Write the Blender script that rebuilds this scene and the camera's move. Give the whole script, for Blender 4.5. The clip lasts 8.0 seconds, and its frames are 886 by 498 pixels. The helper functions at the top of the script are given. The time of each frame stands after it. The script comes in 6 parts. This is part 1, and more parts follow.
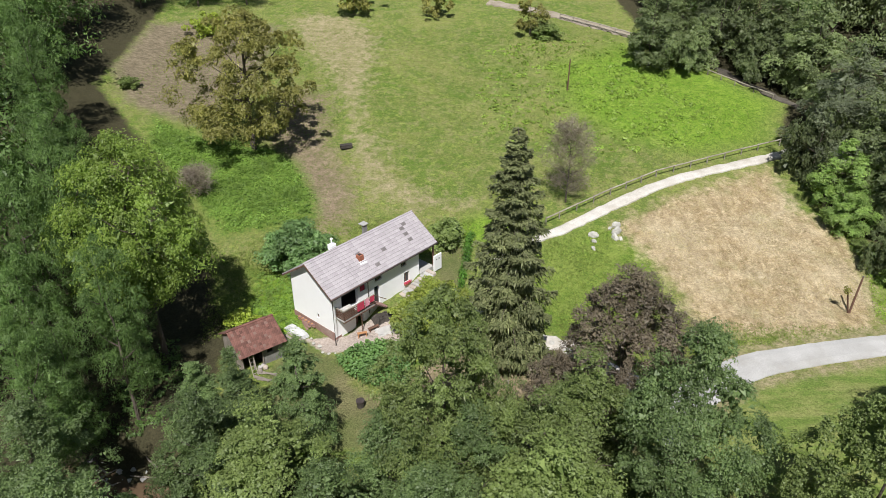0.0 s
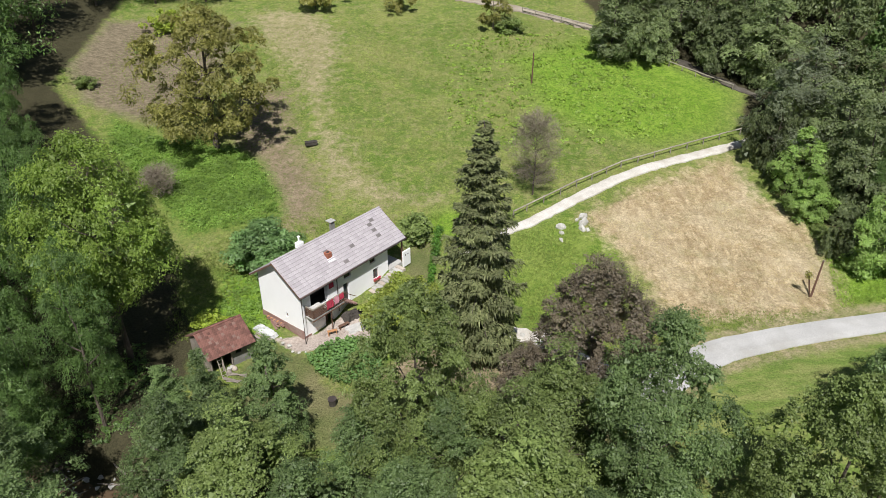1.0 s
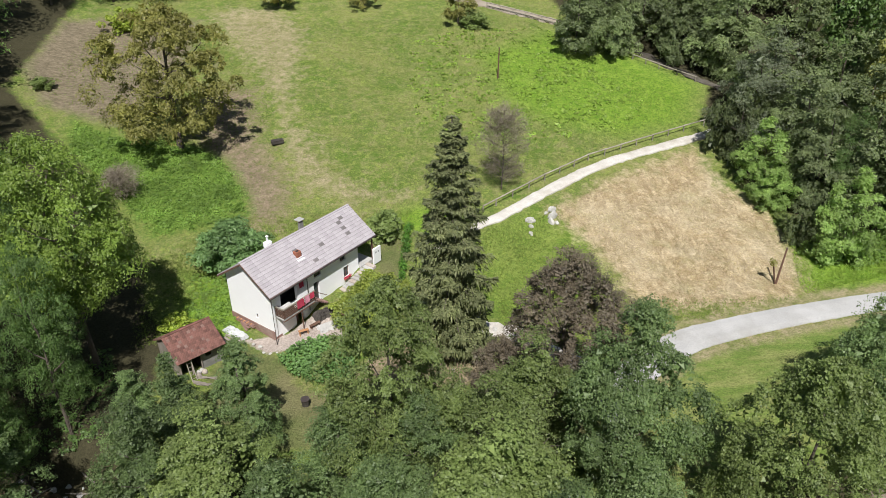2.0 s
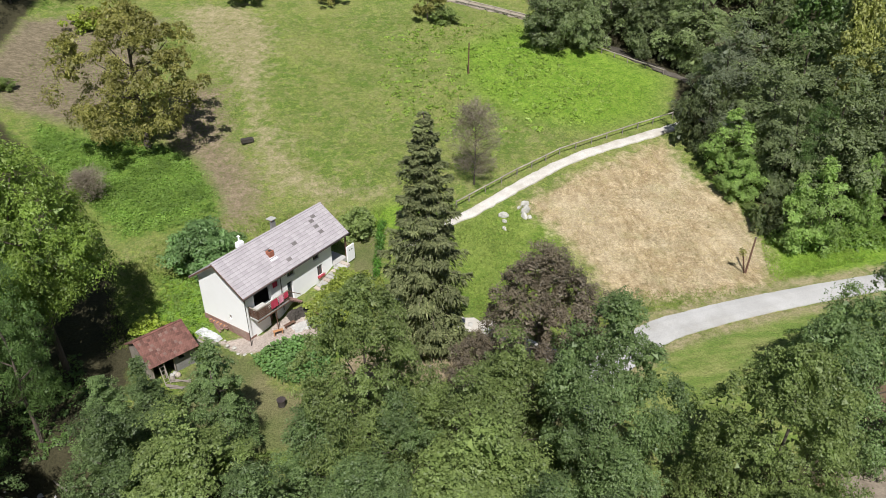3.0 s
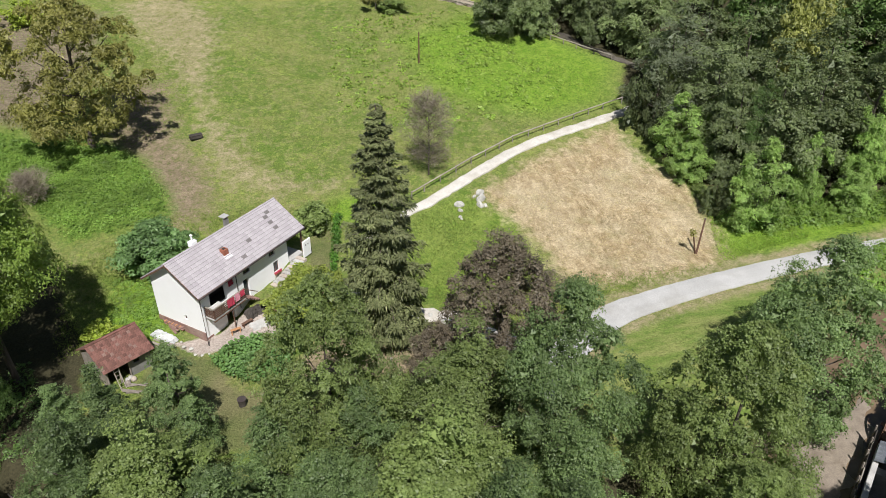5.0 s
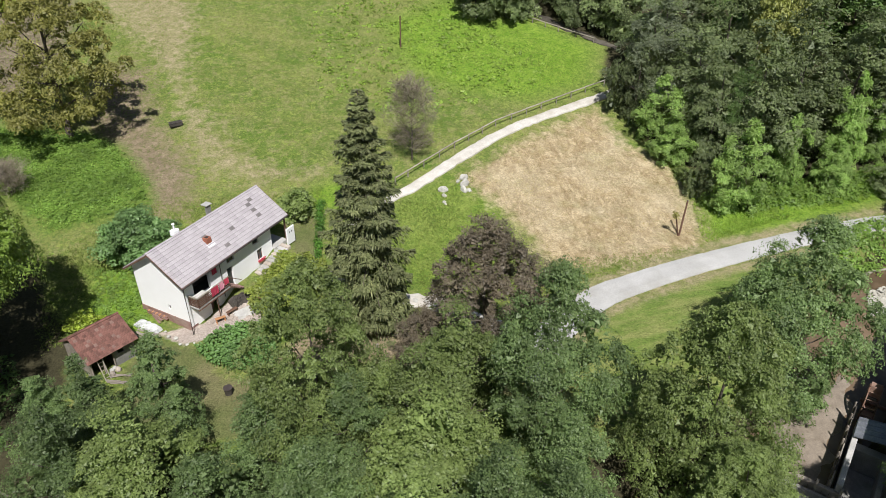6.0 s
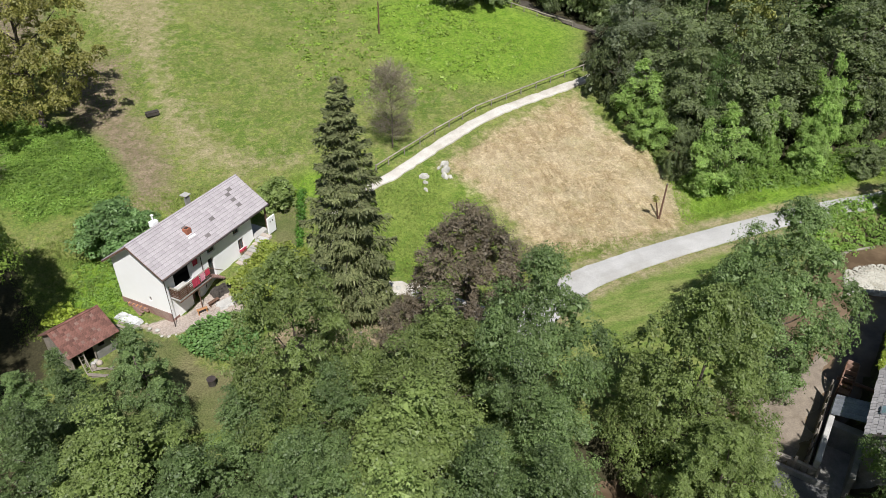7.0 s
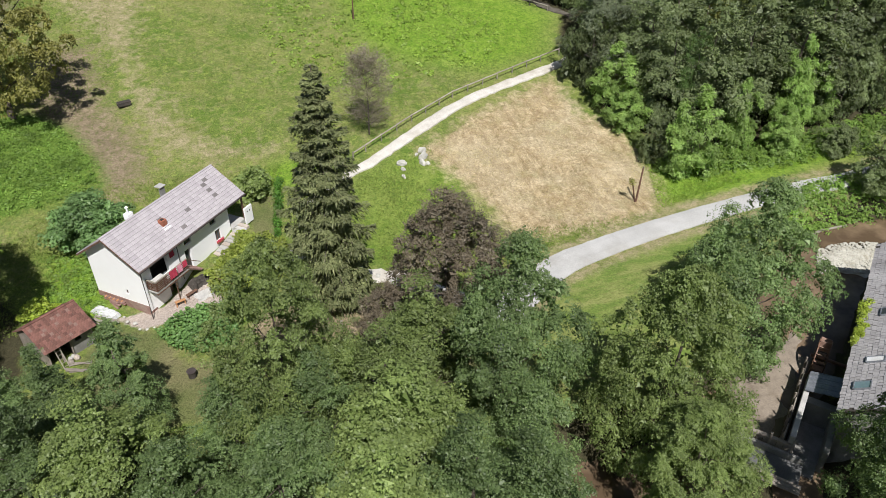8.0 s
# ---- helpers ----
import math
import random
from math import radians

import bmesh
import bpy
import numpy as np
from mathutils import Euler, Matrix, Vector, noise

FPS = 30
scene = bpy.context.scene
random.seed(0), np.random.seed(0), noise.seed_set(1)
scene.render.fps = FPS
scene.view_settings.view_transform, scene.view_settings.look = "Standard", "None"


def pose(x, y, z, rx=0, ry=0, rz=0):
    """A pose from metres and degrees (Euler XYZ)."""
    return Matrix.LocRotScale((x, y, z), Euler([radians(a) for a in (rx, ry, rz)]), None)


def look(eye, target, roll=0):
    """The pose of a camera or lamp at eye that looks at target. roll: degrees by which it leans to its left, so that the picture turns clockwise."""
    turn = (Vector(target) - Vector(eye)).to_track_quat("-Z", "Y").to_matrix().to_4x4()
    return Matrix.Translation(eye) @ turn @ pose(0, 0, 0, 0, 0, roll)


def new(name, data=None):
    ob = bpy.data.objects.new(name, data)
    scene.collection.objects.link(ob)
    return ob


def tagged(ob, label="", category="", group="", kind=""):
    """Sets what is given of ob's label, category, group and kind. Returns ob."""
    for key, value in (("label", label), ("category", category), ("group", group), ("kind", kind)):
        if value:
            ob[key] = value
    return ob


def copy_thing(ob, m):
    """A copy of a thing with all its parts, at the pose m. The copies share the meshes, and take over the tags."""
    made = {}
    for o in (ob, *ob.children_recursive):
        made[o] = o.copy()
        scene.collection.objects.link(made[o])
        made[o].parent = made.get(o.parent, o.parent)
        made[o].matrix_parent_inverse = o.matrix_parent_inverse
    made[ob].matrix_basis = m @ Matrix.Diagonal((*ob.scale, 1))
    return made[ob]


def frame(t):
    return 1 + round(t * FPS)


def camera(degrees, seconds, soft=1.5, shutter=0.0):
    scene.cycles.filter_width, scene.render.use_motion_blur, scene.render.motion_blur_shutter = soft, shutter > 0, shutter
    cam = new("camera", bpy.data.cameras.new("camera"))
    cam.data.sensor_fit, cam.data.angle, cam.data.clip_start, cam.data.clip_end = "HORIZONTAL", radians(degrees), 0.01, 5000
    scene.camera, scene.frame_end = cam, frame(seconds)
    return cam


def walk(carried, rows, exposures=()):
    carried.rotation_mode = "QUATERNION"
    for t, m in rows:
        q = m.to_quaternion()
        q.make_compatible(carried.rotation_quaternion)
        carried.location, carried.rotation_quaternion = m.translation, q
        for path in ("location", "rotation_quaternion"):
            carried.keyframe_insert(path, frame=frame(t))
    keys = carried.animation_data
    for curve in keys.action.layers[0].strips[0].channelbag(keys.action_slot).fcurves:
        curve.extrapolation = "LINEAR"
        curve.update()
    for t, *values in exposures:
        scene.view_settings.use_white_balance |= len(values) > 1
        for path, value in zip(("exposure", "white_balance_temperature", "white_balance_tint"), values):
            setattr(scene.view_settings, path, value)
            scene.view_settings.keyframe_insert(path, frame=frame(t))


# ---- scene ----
cam = camera(63.9, 8.0, soft=0.9)
PATH = [  # seconds, eye, heading to the right, tilt, roll
    (0.0, 0.05, -0.27, 38.79, -0.11, -29.60, -0.09), (0.5, 0.05, -0.24, 38.69, 1.36, -29.75, -0.09),
    (1.0, 0.03, -0.19, 38.60, 2.81, -29.91, -0.09), (1.5, 0.01, -0.13, 38.51, 4.245, -30.05, -0.08),
    (3.0, 0.00, -0.01, 38.46, 8.03, -30.51, -0.01), (3.5, 0.00, 0.00, 38.50, 9.14, -30.69, 0.0),
    (4.0, 0.02, 0.01, 38.56, 10.175, -30.88, 0.0), (4.5, 0.03, 0.03, 38.61, 11.15, -31.07, 0.0),
    (4.7, 0.03, 0.04, 38.63, 11.53, -31.16, 0.0), (5.8, 0.02, 0.08, 38.68, 13.22, -32.44, 0.0),
    (6.0, 0.02, 0.08, 38.69, 13.52, -32.645, 0.0), (6.5, 0.03, 0.08, 38.70, 14.29, -33.17, 0.0),
    (7.0, 0.04, 0.07, 38.72, 15.22, -33.72, 0.0), (7.5, 0.07, 0.07, 38.75, 16.18, -34.29, 0.0),
    (8.0, 0.11, 0.06, 38.82, 17.19, -34.88, 0.0)]
walk(cam, [(t, pose(x, y, z, 0, 0, -h) @ pose(0, 0, 0, 90 + p, 0, 0) @ pose(0, 0, 0, 0, 0, r)) for t, x, y, z, h, p, r in PATH])

# ---- light ----
SUN_ELEVATION, SHADOW_HEADING = 56.0, 4.5
world = bpy.data.worlds.new("sky")
scene.world = world
world.use_nodes = True
wn = world.node_tree.nodes
sky = wn.new("ShaderNodeTexSky")
sky.sky_type, sky.sun_disc = "NISHITA", False
sky.sun_elevation, sky.sun_rotation = radians(SUN_ELEVATION), radians(180 + SHADOW_HEADING)
world.node_tree.links.new(sky.outputs[0], wn["Background"].inputs[0])
wn["Background"].inputs[1].default_value = 0.046
sun_data = bpy.data.lights.new("sun", "SUN")
sun_data.energy, sun_data.angle, sun_data.color = 4.5, radians(0.55), (1.0, 0.978, 0.96)
sun = new("sun", sun_data)
_e, _h = radians(SUN_ELEVATION), radians(SHADOW_HEADING)
SUNWARD = Vector((-math.sin(_h) * math.cos(_e), -math.cos(_h) * math.cos(_e), math.sin(_e)))
sun.matrix_world = look(SUNWARD * 150, (0, 0, 0))
scene.view_settings.exposure = 0.42


# ---- materials ----
class Nodes:
    """A small builder for node materials."""

    def __init__(self, name):
        self.mat = bpy.data.materials.new(name)
        self.mat.use_nodes = True
        self.tree = self.mat.node_tree
        self.bsdf = self.tree.nodes["Principled BSDF"]
        self.out = self.tree.nodes["Material Output"]

    def add(self, kind, **sockets):
        n = self.tree.nodes.new(kind)
        for k, v in sockets.items():
            self.put(n, k, v)
        return n

    def put(self, n, k, v):
        s = n.inputs[int(k[1:])] if k[0] == "i" and k[1:].isdigit() else n.inputs[k.replace("_", " ")]
        if isinstance(v, bpy.types.NodeSocket):
            self.tree.links.new(v, s)
        else:
            s.default_value = v

    def coords(self, kind="Object"):
        return self.add("ShaderNodeTexCoord").outputs[kind]

    def noise(self, scale, detail=4.0, rough=0.6, vec=None, stretch=None):
        v = vec or self.coords()
        if stretch:
            m = self.add("ShaderNodeMapping", Vector=v, Scale=stretch)
            v = m.outputs[0]
        n = self.add("ShaderNodeTexNoise", Vector=v, Scale=scale, Detail=detail, Roughness=rough)
        return n.outputs["Fac"]

    def ramp(self, fac, *stops):
        n = self.add("ShaderNodeValToRGB", Fac=fac)
        el = n.color_ramp.elements
        while len(el) < len(stops):
            el.new(0.5)
        for e, (p, c) in zip(el, stops):
            e.position = p
            e.color = (c, c, c, 1) if isinstance(c, (int, float)) else (*c, 1)
        return n.outputs["Color"]

    def mix(self, fac, a, b, blend="MIX"):
        n = self.add("ShaderNodeMix")
        n.data_type, n.blend_type = "RGBA", blend
        for k, v in ((0, fac), (6, a), (7, b)):
            if isinstance(v, bpy.types.NodeSocket):
                self.tree.links.new(v, n.inputs[k])
            else:
                n.inputs[k].default_value = v if k == 0 else (*v, 1)
        return n.outputs[2]

    def calc(self, op, a, b=0.0):
        n = self.add("ShaderNodeMath", i0=a, i1=b)
        n.operation = op
        return n.outputs[0]

    def bump(self, height, strength=0.5, distance=0.02):
        n = self.add("ShaderNodeBump", Height=height, Strength=strength, Distance=distance)
        self.put(self.bsdf, "Normal", n.outputs[0])

    def attr(self, name):
        n = self.add("ShaderNodeAttribute")
        n.attribute_name = name
        return n.outputs["Fac"]

    def island(self):
        return self.add("ShaderNodeNewGeometry").outputs["Random Per Island"]

    def chance(self):
        return self.add("ShaderNodeObjectInfo").outputs["Random"]

    def finish(self, colour, rough=0.7, metal=0.0, spec=0.5):
        self.put(self.bsdf, "Base_Color", colour if isinstance(colour, bpy.types.NodeSocket) else (*colour, 1))
        self.put(self.bsdf, "Roughness", rough)
        self.put(self.bsdf, "Metallic", metal)
        self.put(self.bsdf, "Specular_IOR_Level", spec)
        return self.mat


def foliage(name, dark, mid, light, thin=0.34, rough=0.5, patch=0.35, differ=0.15):
    """Leaves: each leaf has its own shade, boughs differ a little, and light shines through."""
    n = Nodes(name)
    own = n.mix(0.45, n.ramp(n.island(), (0.0, dark), (0.5, mid), (1.0, light)), mid)
    bough = n.ramp(n.noise(patch, 4), (0.34, 0.68), (0.66, 1.3))
    tree = n.ramp(n.chance(), (0.0, 1 - differ), (1.0, 1 + differ))
    col = n.mix(1.0, n.mix(1.0, own, bough, "MULTIPLY"), tree, "MULTIPLY")
    n.finish(col, rough, spec=0.45)
    tl = n.add("ShaderNodeBsdfTranslucent", Color=n.mix(1.0, col, (1.15, 1.3, 0.5), "MULTIPLY"))
    m = n.add("ShaderNodeMixShader", Fac=thin, i1=n.bsdf.outputs[0], i2=tl.outputs[0])
    n.tree.links.new(m.outputs[0], n.out.inputs[0])
    return n.mat


def rough_matter(name, a, b, scale=3.0, fine=40.0, rough=0.85, bump=0.5, depth=0.02, stain=None, stretch=None, spec=0.3, metal=0.0, vary=1.0):
    """Plain matter in two tones with fine grain, stains and relief."""
    n = Nodes(name)
    big = n.noise(scale, 5, 0.65, stretch=stretch)
    small = n.noise(fine, 3, 0.6, stretch=stretch)
    col = n.mix(n.ramp(big, (0.3, 0.0), (0.7, 1.0)), a, b)
    col = n.mix(1.0, col, n.ramp(small, (0.25, 0.78), (0.75, 1.16)), "MULTIPLY")
    if stain:
        col = n.mix(n.ramp(n.noise(scale * 0.4, 6, 0.7), (0.52, 0.0), (0.68, 0.7)), col, stain)
    own = n.ramp(n.chance(), (0.0, 1 - 0.14 * vary), (1.0, 1 + 0.12 * vary))
    col = n.mix(1.0, col, own, "MULTIPLY")
    n.bump(small, bump, depth)
    return n.finish(col, rough, metal, spec)


M = {}
M["alder"] = foliage("alder_leaves", (0.062, 0.102, 0.036), (0.125, 0.184, 0.063), (0.236, 0.308, 0.125), differ=0.24)
M["alder_light"] = foliage("light_leaves", (0.096, 0.135, 0.041), (0.18, 0.237, 0.07), (0.293, 0.355, 0.126), differ=0.22)
M["locust"] = foliage("locust_leaves", (0.069, 0.129, 0.034), (0.112, 0.187, 0.049), (0.162, 0.245, 0.069))
M["locust_yellow"] = foliage("yellow_green_leaves", (0.121, 0.187, 0.033), (0.169, 0.244, 0.042), (0.232, 0.298, 0.059))
M["beech"] = foliage("purple_leaves", (0.095, 0.077, 0.056), (0.192, 0.155, 0.11), (0.307, 0.259, 0.176), 0.3)
M["walnut"] = foliage("walnut_leaves", (0.161, 0.16, 0.043), (0.281, 0.27, 0.073), (0.416, 0.385, 0.12))
M["spruce"] = foliage("spruce_needles", (0.074, 0.092, 0.037), (0.162, 0.182, 0.077), (0.282, 0.293, 0.141), 0.25, 0.6, 0.8)
M["wood"] = foliage("woodland_leaves", (0.082, 0.111, 0.048), (0.156, 0.197, 0.082), (0.254, 0.295, 0.131), differ=0.38)
M["willow"] = foliage("grey_leaves", (0.085, 0.102, 0.06), (0.145, 0.17, 0.102), (0.221, 0.246, 0.153))
M["bright"] = foliage("bright_leaves", (0.045, 0.12, 0.016), (0.10, 0.23, 0.03), (0.18, 0.34, 0.05))
M["dock"] = foliage("dock_leaves", (0.15, 0.24, 0.036), (0.25, 0.36, 0.06), (0.375, 0.456, 0.108))
M["maple"] = foliage("maple_leaves", (0.133, 0.222, 0.052), (0.25, 0.367, 0.095), (0.377, 0.499, 0.155))
M["nettle"] = foliage("nettle_leaves", (0.10, 0.18, 0.034), (0.175, 0.28, 0.052), (0.265, 0.37, 0.085))
M["bush"] = foliage("bush_leaves", (0.077, 0.149, 0.05), (0.149, 0.248, 0.086), (0.234, 0.342, 0.131))
M["vine"] = foliage("vine_leaves", (0.144, 0.196, 0.033), (0.264, 0.322, 0.055), (0.408, 0.437, 0.11))
M["squash"] = foliage("squash_leaves", (0.086, 0.167, 0.046), (0.138, 0.253, 0.067), (0.207, 0.345, 0.098), 0.25)
M["yellow"] = foliage("yellow_leaves", (0.19, 0.26, 0.028), (0.31, 0.39, 0.048), (0.44, 0.50, 0.08))
M["yellowing"] = foliage("yellowing_leaves", (0.19, 0.205, 0.055), (0.29, 0.305, 0.09), (0.41, 0.42, 0.14))
M["twig"] = foliage("dead_twigs", (0.17, 0.14, 0.105), (0.27, 0.225, 0.175), (0.37, 0.315, 0.25), 0.2, 0.85)
M["bark"] = rough_matter("bark", (0.07, 0.055, 0.042), (0.15, 0.125, 0.10), 2.0, 14.0, bump=0.9, depth=0.05, stretch=(1, 1, 0.25))
M["blade"] = foliage("grass_blades", (0.11, 0.165, 0.03), (0.19, 0.25, 0.052), (0.31, 0.325, 0.11), 0.3, 0.6, 0.15)
M["straw"] = foliage("straw", (0.30, 0.23, 0.11), (0.45, 0.36, 0.19), (0.58, 0.49, 0.29), 0.15, 0.7, 0.3)


# ---- shape helpers ----
def mesh_of(name, verts, faces, mat=None, smooth=False):
    me = bpy.data.meshes.new(name)
    me.from_pydata(verts, [], faces)
    me.validate()
    if mat:
        me.materials.append(mat)
    if smooth:
        me.polygons.foreach_set("use_smooth", [True] * len(me.polygons))
    return me


def quads_mesh(name, corners, mat):
    """A mesh of loose leaves or blades from an array (n, corners, 3)."""
    n, c = corners.shape[:2]
    me = bpy.data.meshes.new(name)
    me.vertices.add(n * c)
    me.vertices.foreach_set("co", np.ascontiguousarray(corners, dtype=np.float32).ravel())
    me.loops.add(n * c)
    me.loops.foreach_set("vertex_index", np.arange(n * c, dtype=np.int32))
    me.polygons.add(n)
    me.polygons.foreach_set("loop_start", np.arange(0, n * c, c, dtype=np.int32))
    me.update(calc_edges=True)
    me.materials.append(mat)
    return me


def part(name, bm, mat, parent, label="", m=None):
    """Links a bmesh as one mesh object under a thing or a part."""
    me = bpy.data.meshes.new(name)
    bm.to_mesh(me)
    bm.free()
    me.materials.append(mat)
    return attach(name, me, parent, label, m)


def attach(name, me, parent, label="", m=None):
    ob = new(name, me)
    ob.parent = parent
    if m is not None:
        ob.matrix_basis = m
    return tagged(ob, label)


def box(bm, x0, y0, z0, x1, y1, z1, bevel=0.0, m=None):
    """A block between two corners, with worn edges."""
    t = Matrix.Translation(((x0 + x1) / 2, (y0 + y1) / 2, (z0 + z1) / 2)) @ Matrix.Diagonal((x1 - x0, y1 - y0, z1 - z0, 1))
    r = bmesh.ops.create_cube(bm, size=1, matrix=(m @ t) if m is not None else t)
    if bevel:
        es = list({e for v in r["verts"] for e in v.link_edges})
        bmesh.ops.bevel(bm, geom=es, offset=bevel, segments=1, affect="EDGES", profile=0.5)
    return bm


def blocks(*rows, bevel=0.0):
    bm = bmesh.new()
    for r in rows:
        box(bm, *r, bevel=bevel)
    return bm


def limb(bm, pts, r0, r1, sides=7):
    """A tapered, bent branch along points."""
    pts = [Vector(p) for p in pts]
    rings = []
    for i, p in enumerate(pts):
        d = (pts[min(i + 1, len(pts) - 1)] - pts[max(i - 1, 0)]).normalized()
        q = d.to_track_quat("Z", "Y").to_matrix()
        r = r0 + (r1 - r0) * i / (len(pts) - 1)
        rings.append([bm.verts.new(p + q @ Vector((r * math.cos(a), r * math.sin(a), 0)))
                      for a in (2 * math.pi * k / sides for k in range(sides))])
    for a, b in zip(rings, rings[1:]):
        for k in range(sides):
            bm.faces.new((a[k], a[(k + 1) % sides], b[(k + 1) % sides], b[k]))
    bm.faces.new(rings[-1])
    bm.faces.new(rings[0][::-1])
    return bm


def pole(p, q, r, sides=8, r1=None):
    return limb(bmesh.new(), (p, q), r, r if r1 is None else r1, sides)


def thing(name, m, label, category, group="", kind=""):
    ob = new(name)
    ob.matrix_basis = m
    ob.empty_display_size = 0.3
    return tagged(ob, label, category, group, kind)


# ---- lie of the land ----
STREAM = [(-90, 54), (-60, 46), (-40, 41), (-26, 36.5), (-14, 32), (0, 28.5), (14, 26.5), (26, 26), (33, 28.5),
          (40, 33), (47, 38.5), (53, 43), (60, 45.5), (68, 45.5), (90, 43), (130, 38)]
HOUSE = pose(-9.6, 50.4, 0, 0, 0, 48.7)
AX = (0.66, 0.751)


def soft(v, w):
    return w * np.logaddexp(0, v / w)


def sig(v):
    return 1 / (1 + np.exp(-np.clip(v, -60, 60)))


def far_from(x, y, pts):
    best = np.full(np.shape(x), 1e9)
    for (a, b), (c, d) in zip(pts, pts[1:]):
        s = np.clip(((x - a) * (c - a) + (y - b) * (d - b)) / ((c - a) ** 2 + (d - b) ** 2), 0, 1)
        best = np.minimum(best, np.hypot(x - a - s * (c - a), y - b - s * (d - b)))
    return best


def land(x, y):
    """Height of the ground: valley floor, meadow slope, wooded sides, house terrace and stream bed."""
    x, y = np.asarray(x, float), np.asarray(y, float)
    z = 0.18 * (soft(y - 54 - 0.05 * x, 3) - soft(y - 260, 20))
    z = z + 0.32 * (soft(-36 - x - 0.15 * (y - 60), 4) - soft(-120 - x, 10))
    z = z + 0.25 * (soft(x - 62 - 0.1 * (y - 60), 4) - soft(x - 160, 10)) * sig((y - 66) / 3)
    s, n = (x + 9.6) * AX[0] + (y - 50.4) * AX[1], -(x + 9.6) * AX[1] + (y - 50.4) * AX[0]
    k = sig((s - 5.6) / 0.4) * sig((14.5 - s) / 1.2) * sig((n + 2.0) / 0.6) * sig((8 - n) / 1.0)
    z = z + np.maximum(0, 1.35 + 0.9 * sig((s - 10.6) / 0.5) - z) * k
    wide = 3.2 + 1.5 * sig((x - 30) / 2) * sig((62 - x) / 2)
    bed = np.maximum(wide - far_from(x, y, STREAM), 2.6 - far_from(x, y, [(31.0, 20.5), (36.0, 26.0)]))
    return z - 2.8 * sig(bed / 0.6)


def at(x, y, up=0.0):
    return float(land(x, y)) + up


def inside(x, y, poly):
    """Signed distance to a polygon, positive inside."""
    hit = np.zeros(np.shape(x), bool)
    for (a, b), (c, d) in zip(poly, poly[1:] + poly[:1]):
        if b != d:
            hit ^= ((b > y) != (d > y)) & (x < (c - a) * (y - b) / (d - b) + a)
    dist = far_from(x, y, poly + poly[:1])
    return np.where(hit, dist, -dist)


DRY_FIELD = [(18.9, 68.6), (27.4, 74.3), (39.6, 79.8), (39.3, 73.1), (43.1, 66.0), (41.5, 56.2), (39.2, 53.0), (32.5, 52.2), (26.0, 52.4), (23.4, 54.6), (23.0, 59.0), (21.4, 64.5)]
LUSH = [(29.5, 115.7), (31.2, 108), (39.5, 107.2), (46.6, 96.5), (40.3, 85.6), (31.2, 83.2), (22.7, 87.6), (17.6, 93.8), (16.4, 107.8)]
BROWN_SLOPE = [(-48, 102), (-48, 119), (-40, 123), (-28, 122), (-27, 104), (-32, 89), (-38.8, 91.4), (-42.8, 93.3)]
SOIL = [(-23.8, 99.6), (-16.6, 99.1), (-14.4, 84.6), (-11.2, 78.3), (-9.9, 72.7), (-11.1, 67.4), (-13.7, 68.1), (-16.3, 73.8), (-18.8, 80.6), (-22.6, 82.7)]
DRY_STRIP = [(-27.2, 125.8), (-16.0, 126.9), (-10.2, 116.5), (-10.6, 106.5), (-11.2, 97.9), (-11.4, 88.8), (-8.6, 86.6), (-6.8, 79.8), (-3.6, 75.6), (2.9, 72.9), (-3.1, 71.4), (-8.6, 74.4),
             (-11.0, 80.9), (-13.2, 93.2), (-17.4, 104.9), (-22.8, 114.6)]
WEEDS = [(-38.0, 90.0), (-31.2, 86.2), (-22.2, 84.6), (-18.1, 80.6), (-14.7, 73.6), (-14.1, 70.0), (-19.1, 67.7), (-23.6, 66.2), (-27.1, 71.1), (-31.2, 76.4), (-37.0, 82.0)]
MOWN = [(25, 44.5), (33, 47.2), (43, 49.5), (52, 50.5), (52, 46), (42, 40), (33, 34), (25, 33), (20, 36), (20, 41)]
YARD = [(-12.6, 51.4), (-10.4, 49.2), (-6.5, 50), (-3.4, 50.6), (-4, 53), (-6.5, 54.2), (-9, 51.6)]
GARDEN = [(-3.5, 45), (1.5, 43.5), (8, 43.5), (9.5, 49), (4, 54), (0, 50)]
LAWN = [(-15, 47), (-12.5, 50.5), (-9, 48.5), (-7, 44), (-3, 44), (-3, 38), (-12, 38)]
STRIP = [(-1.5, 64), (2.5, 66), (1.6, 57.5), (-0.2, 58.5)]

HOUSE_BANK = [(-18.6, 60.9), (-14.7, 60.0), (-12.7, 51.6), (-15.7, 50.4), (-18.4, 51.3), (-19.7, 53.6), (-18.6, 56.8)]
UPPER_STRIP = [(-4, 66.5), (4, 70.5), (11, 69.5), (9, 66.5), (3, 65.5), (0, 64)]
SPRUCE_GRASS = [(8.5, 57), (9.5, 64.5), (17.5, 68.5), (21, 63), (21.5, 56), (17, 50), (11, 52)]
LANE_BANK = [(42, 54.3), (43.6, 62), (43.5, 68), (46, 64), (50, 61), (66, 61), (72, 57.5), (58, 55.4), (48, 54)]
ROAD = [(15.5, 39.0), (20.5, 43.9), (25.8, 47.3), (30, 48.6), (35.6, 49.8), (41.7, 50.8), (45.6, 51.35), (52, 52.1), (58, 52.6), (65, 52.8), (75, 54.3), (110, 62)]
FOOTPATH = [(5, 62.7), (9, 65.7), (13.2, 68.1), (16.6, 70.6), (20.4, 73.2), (24.2, 75.7), (28.1, 77.8), (32, 79.4), (35.9, 80.8), (41.5, 82.9), (50, 86.5)]
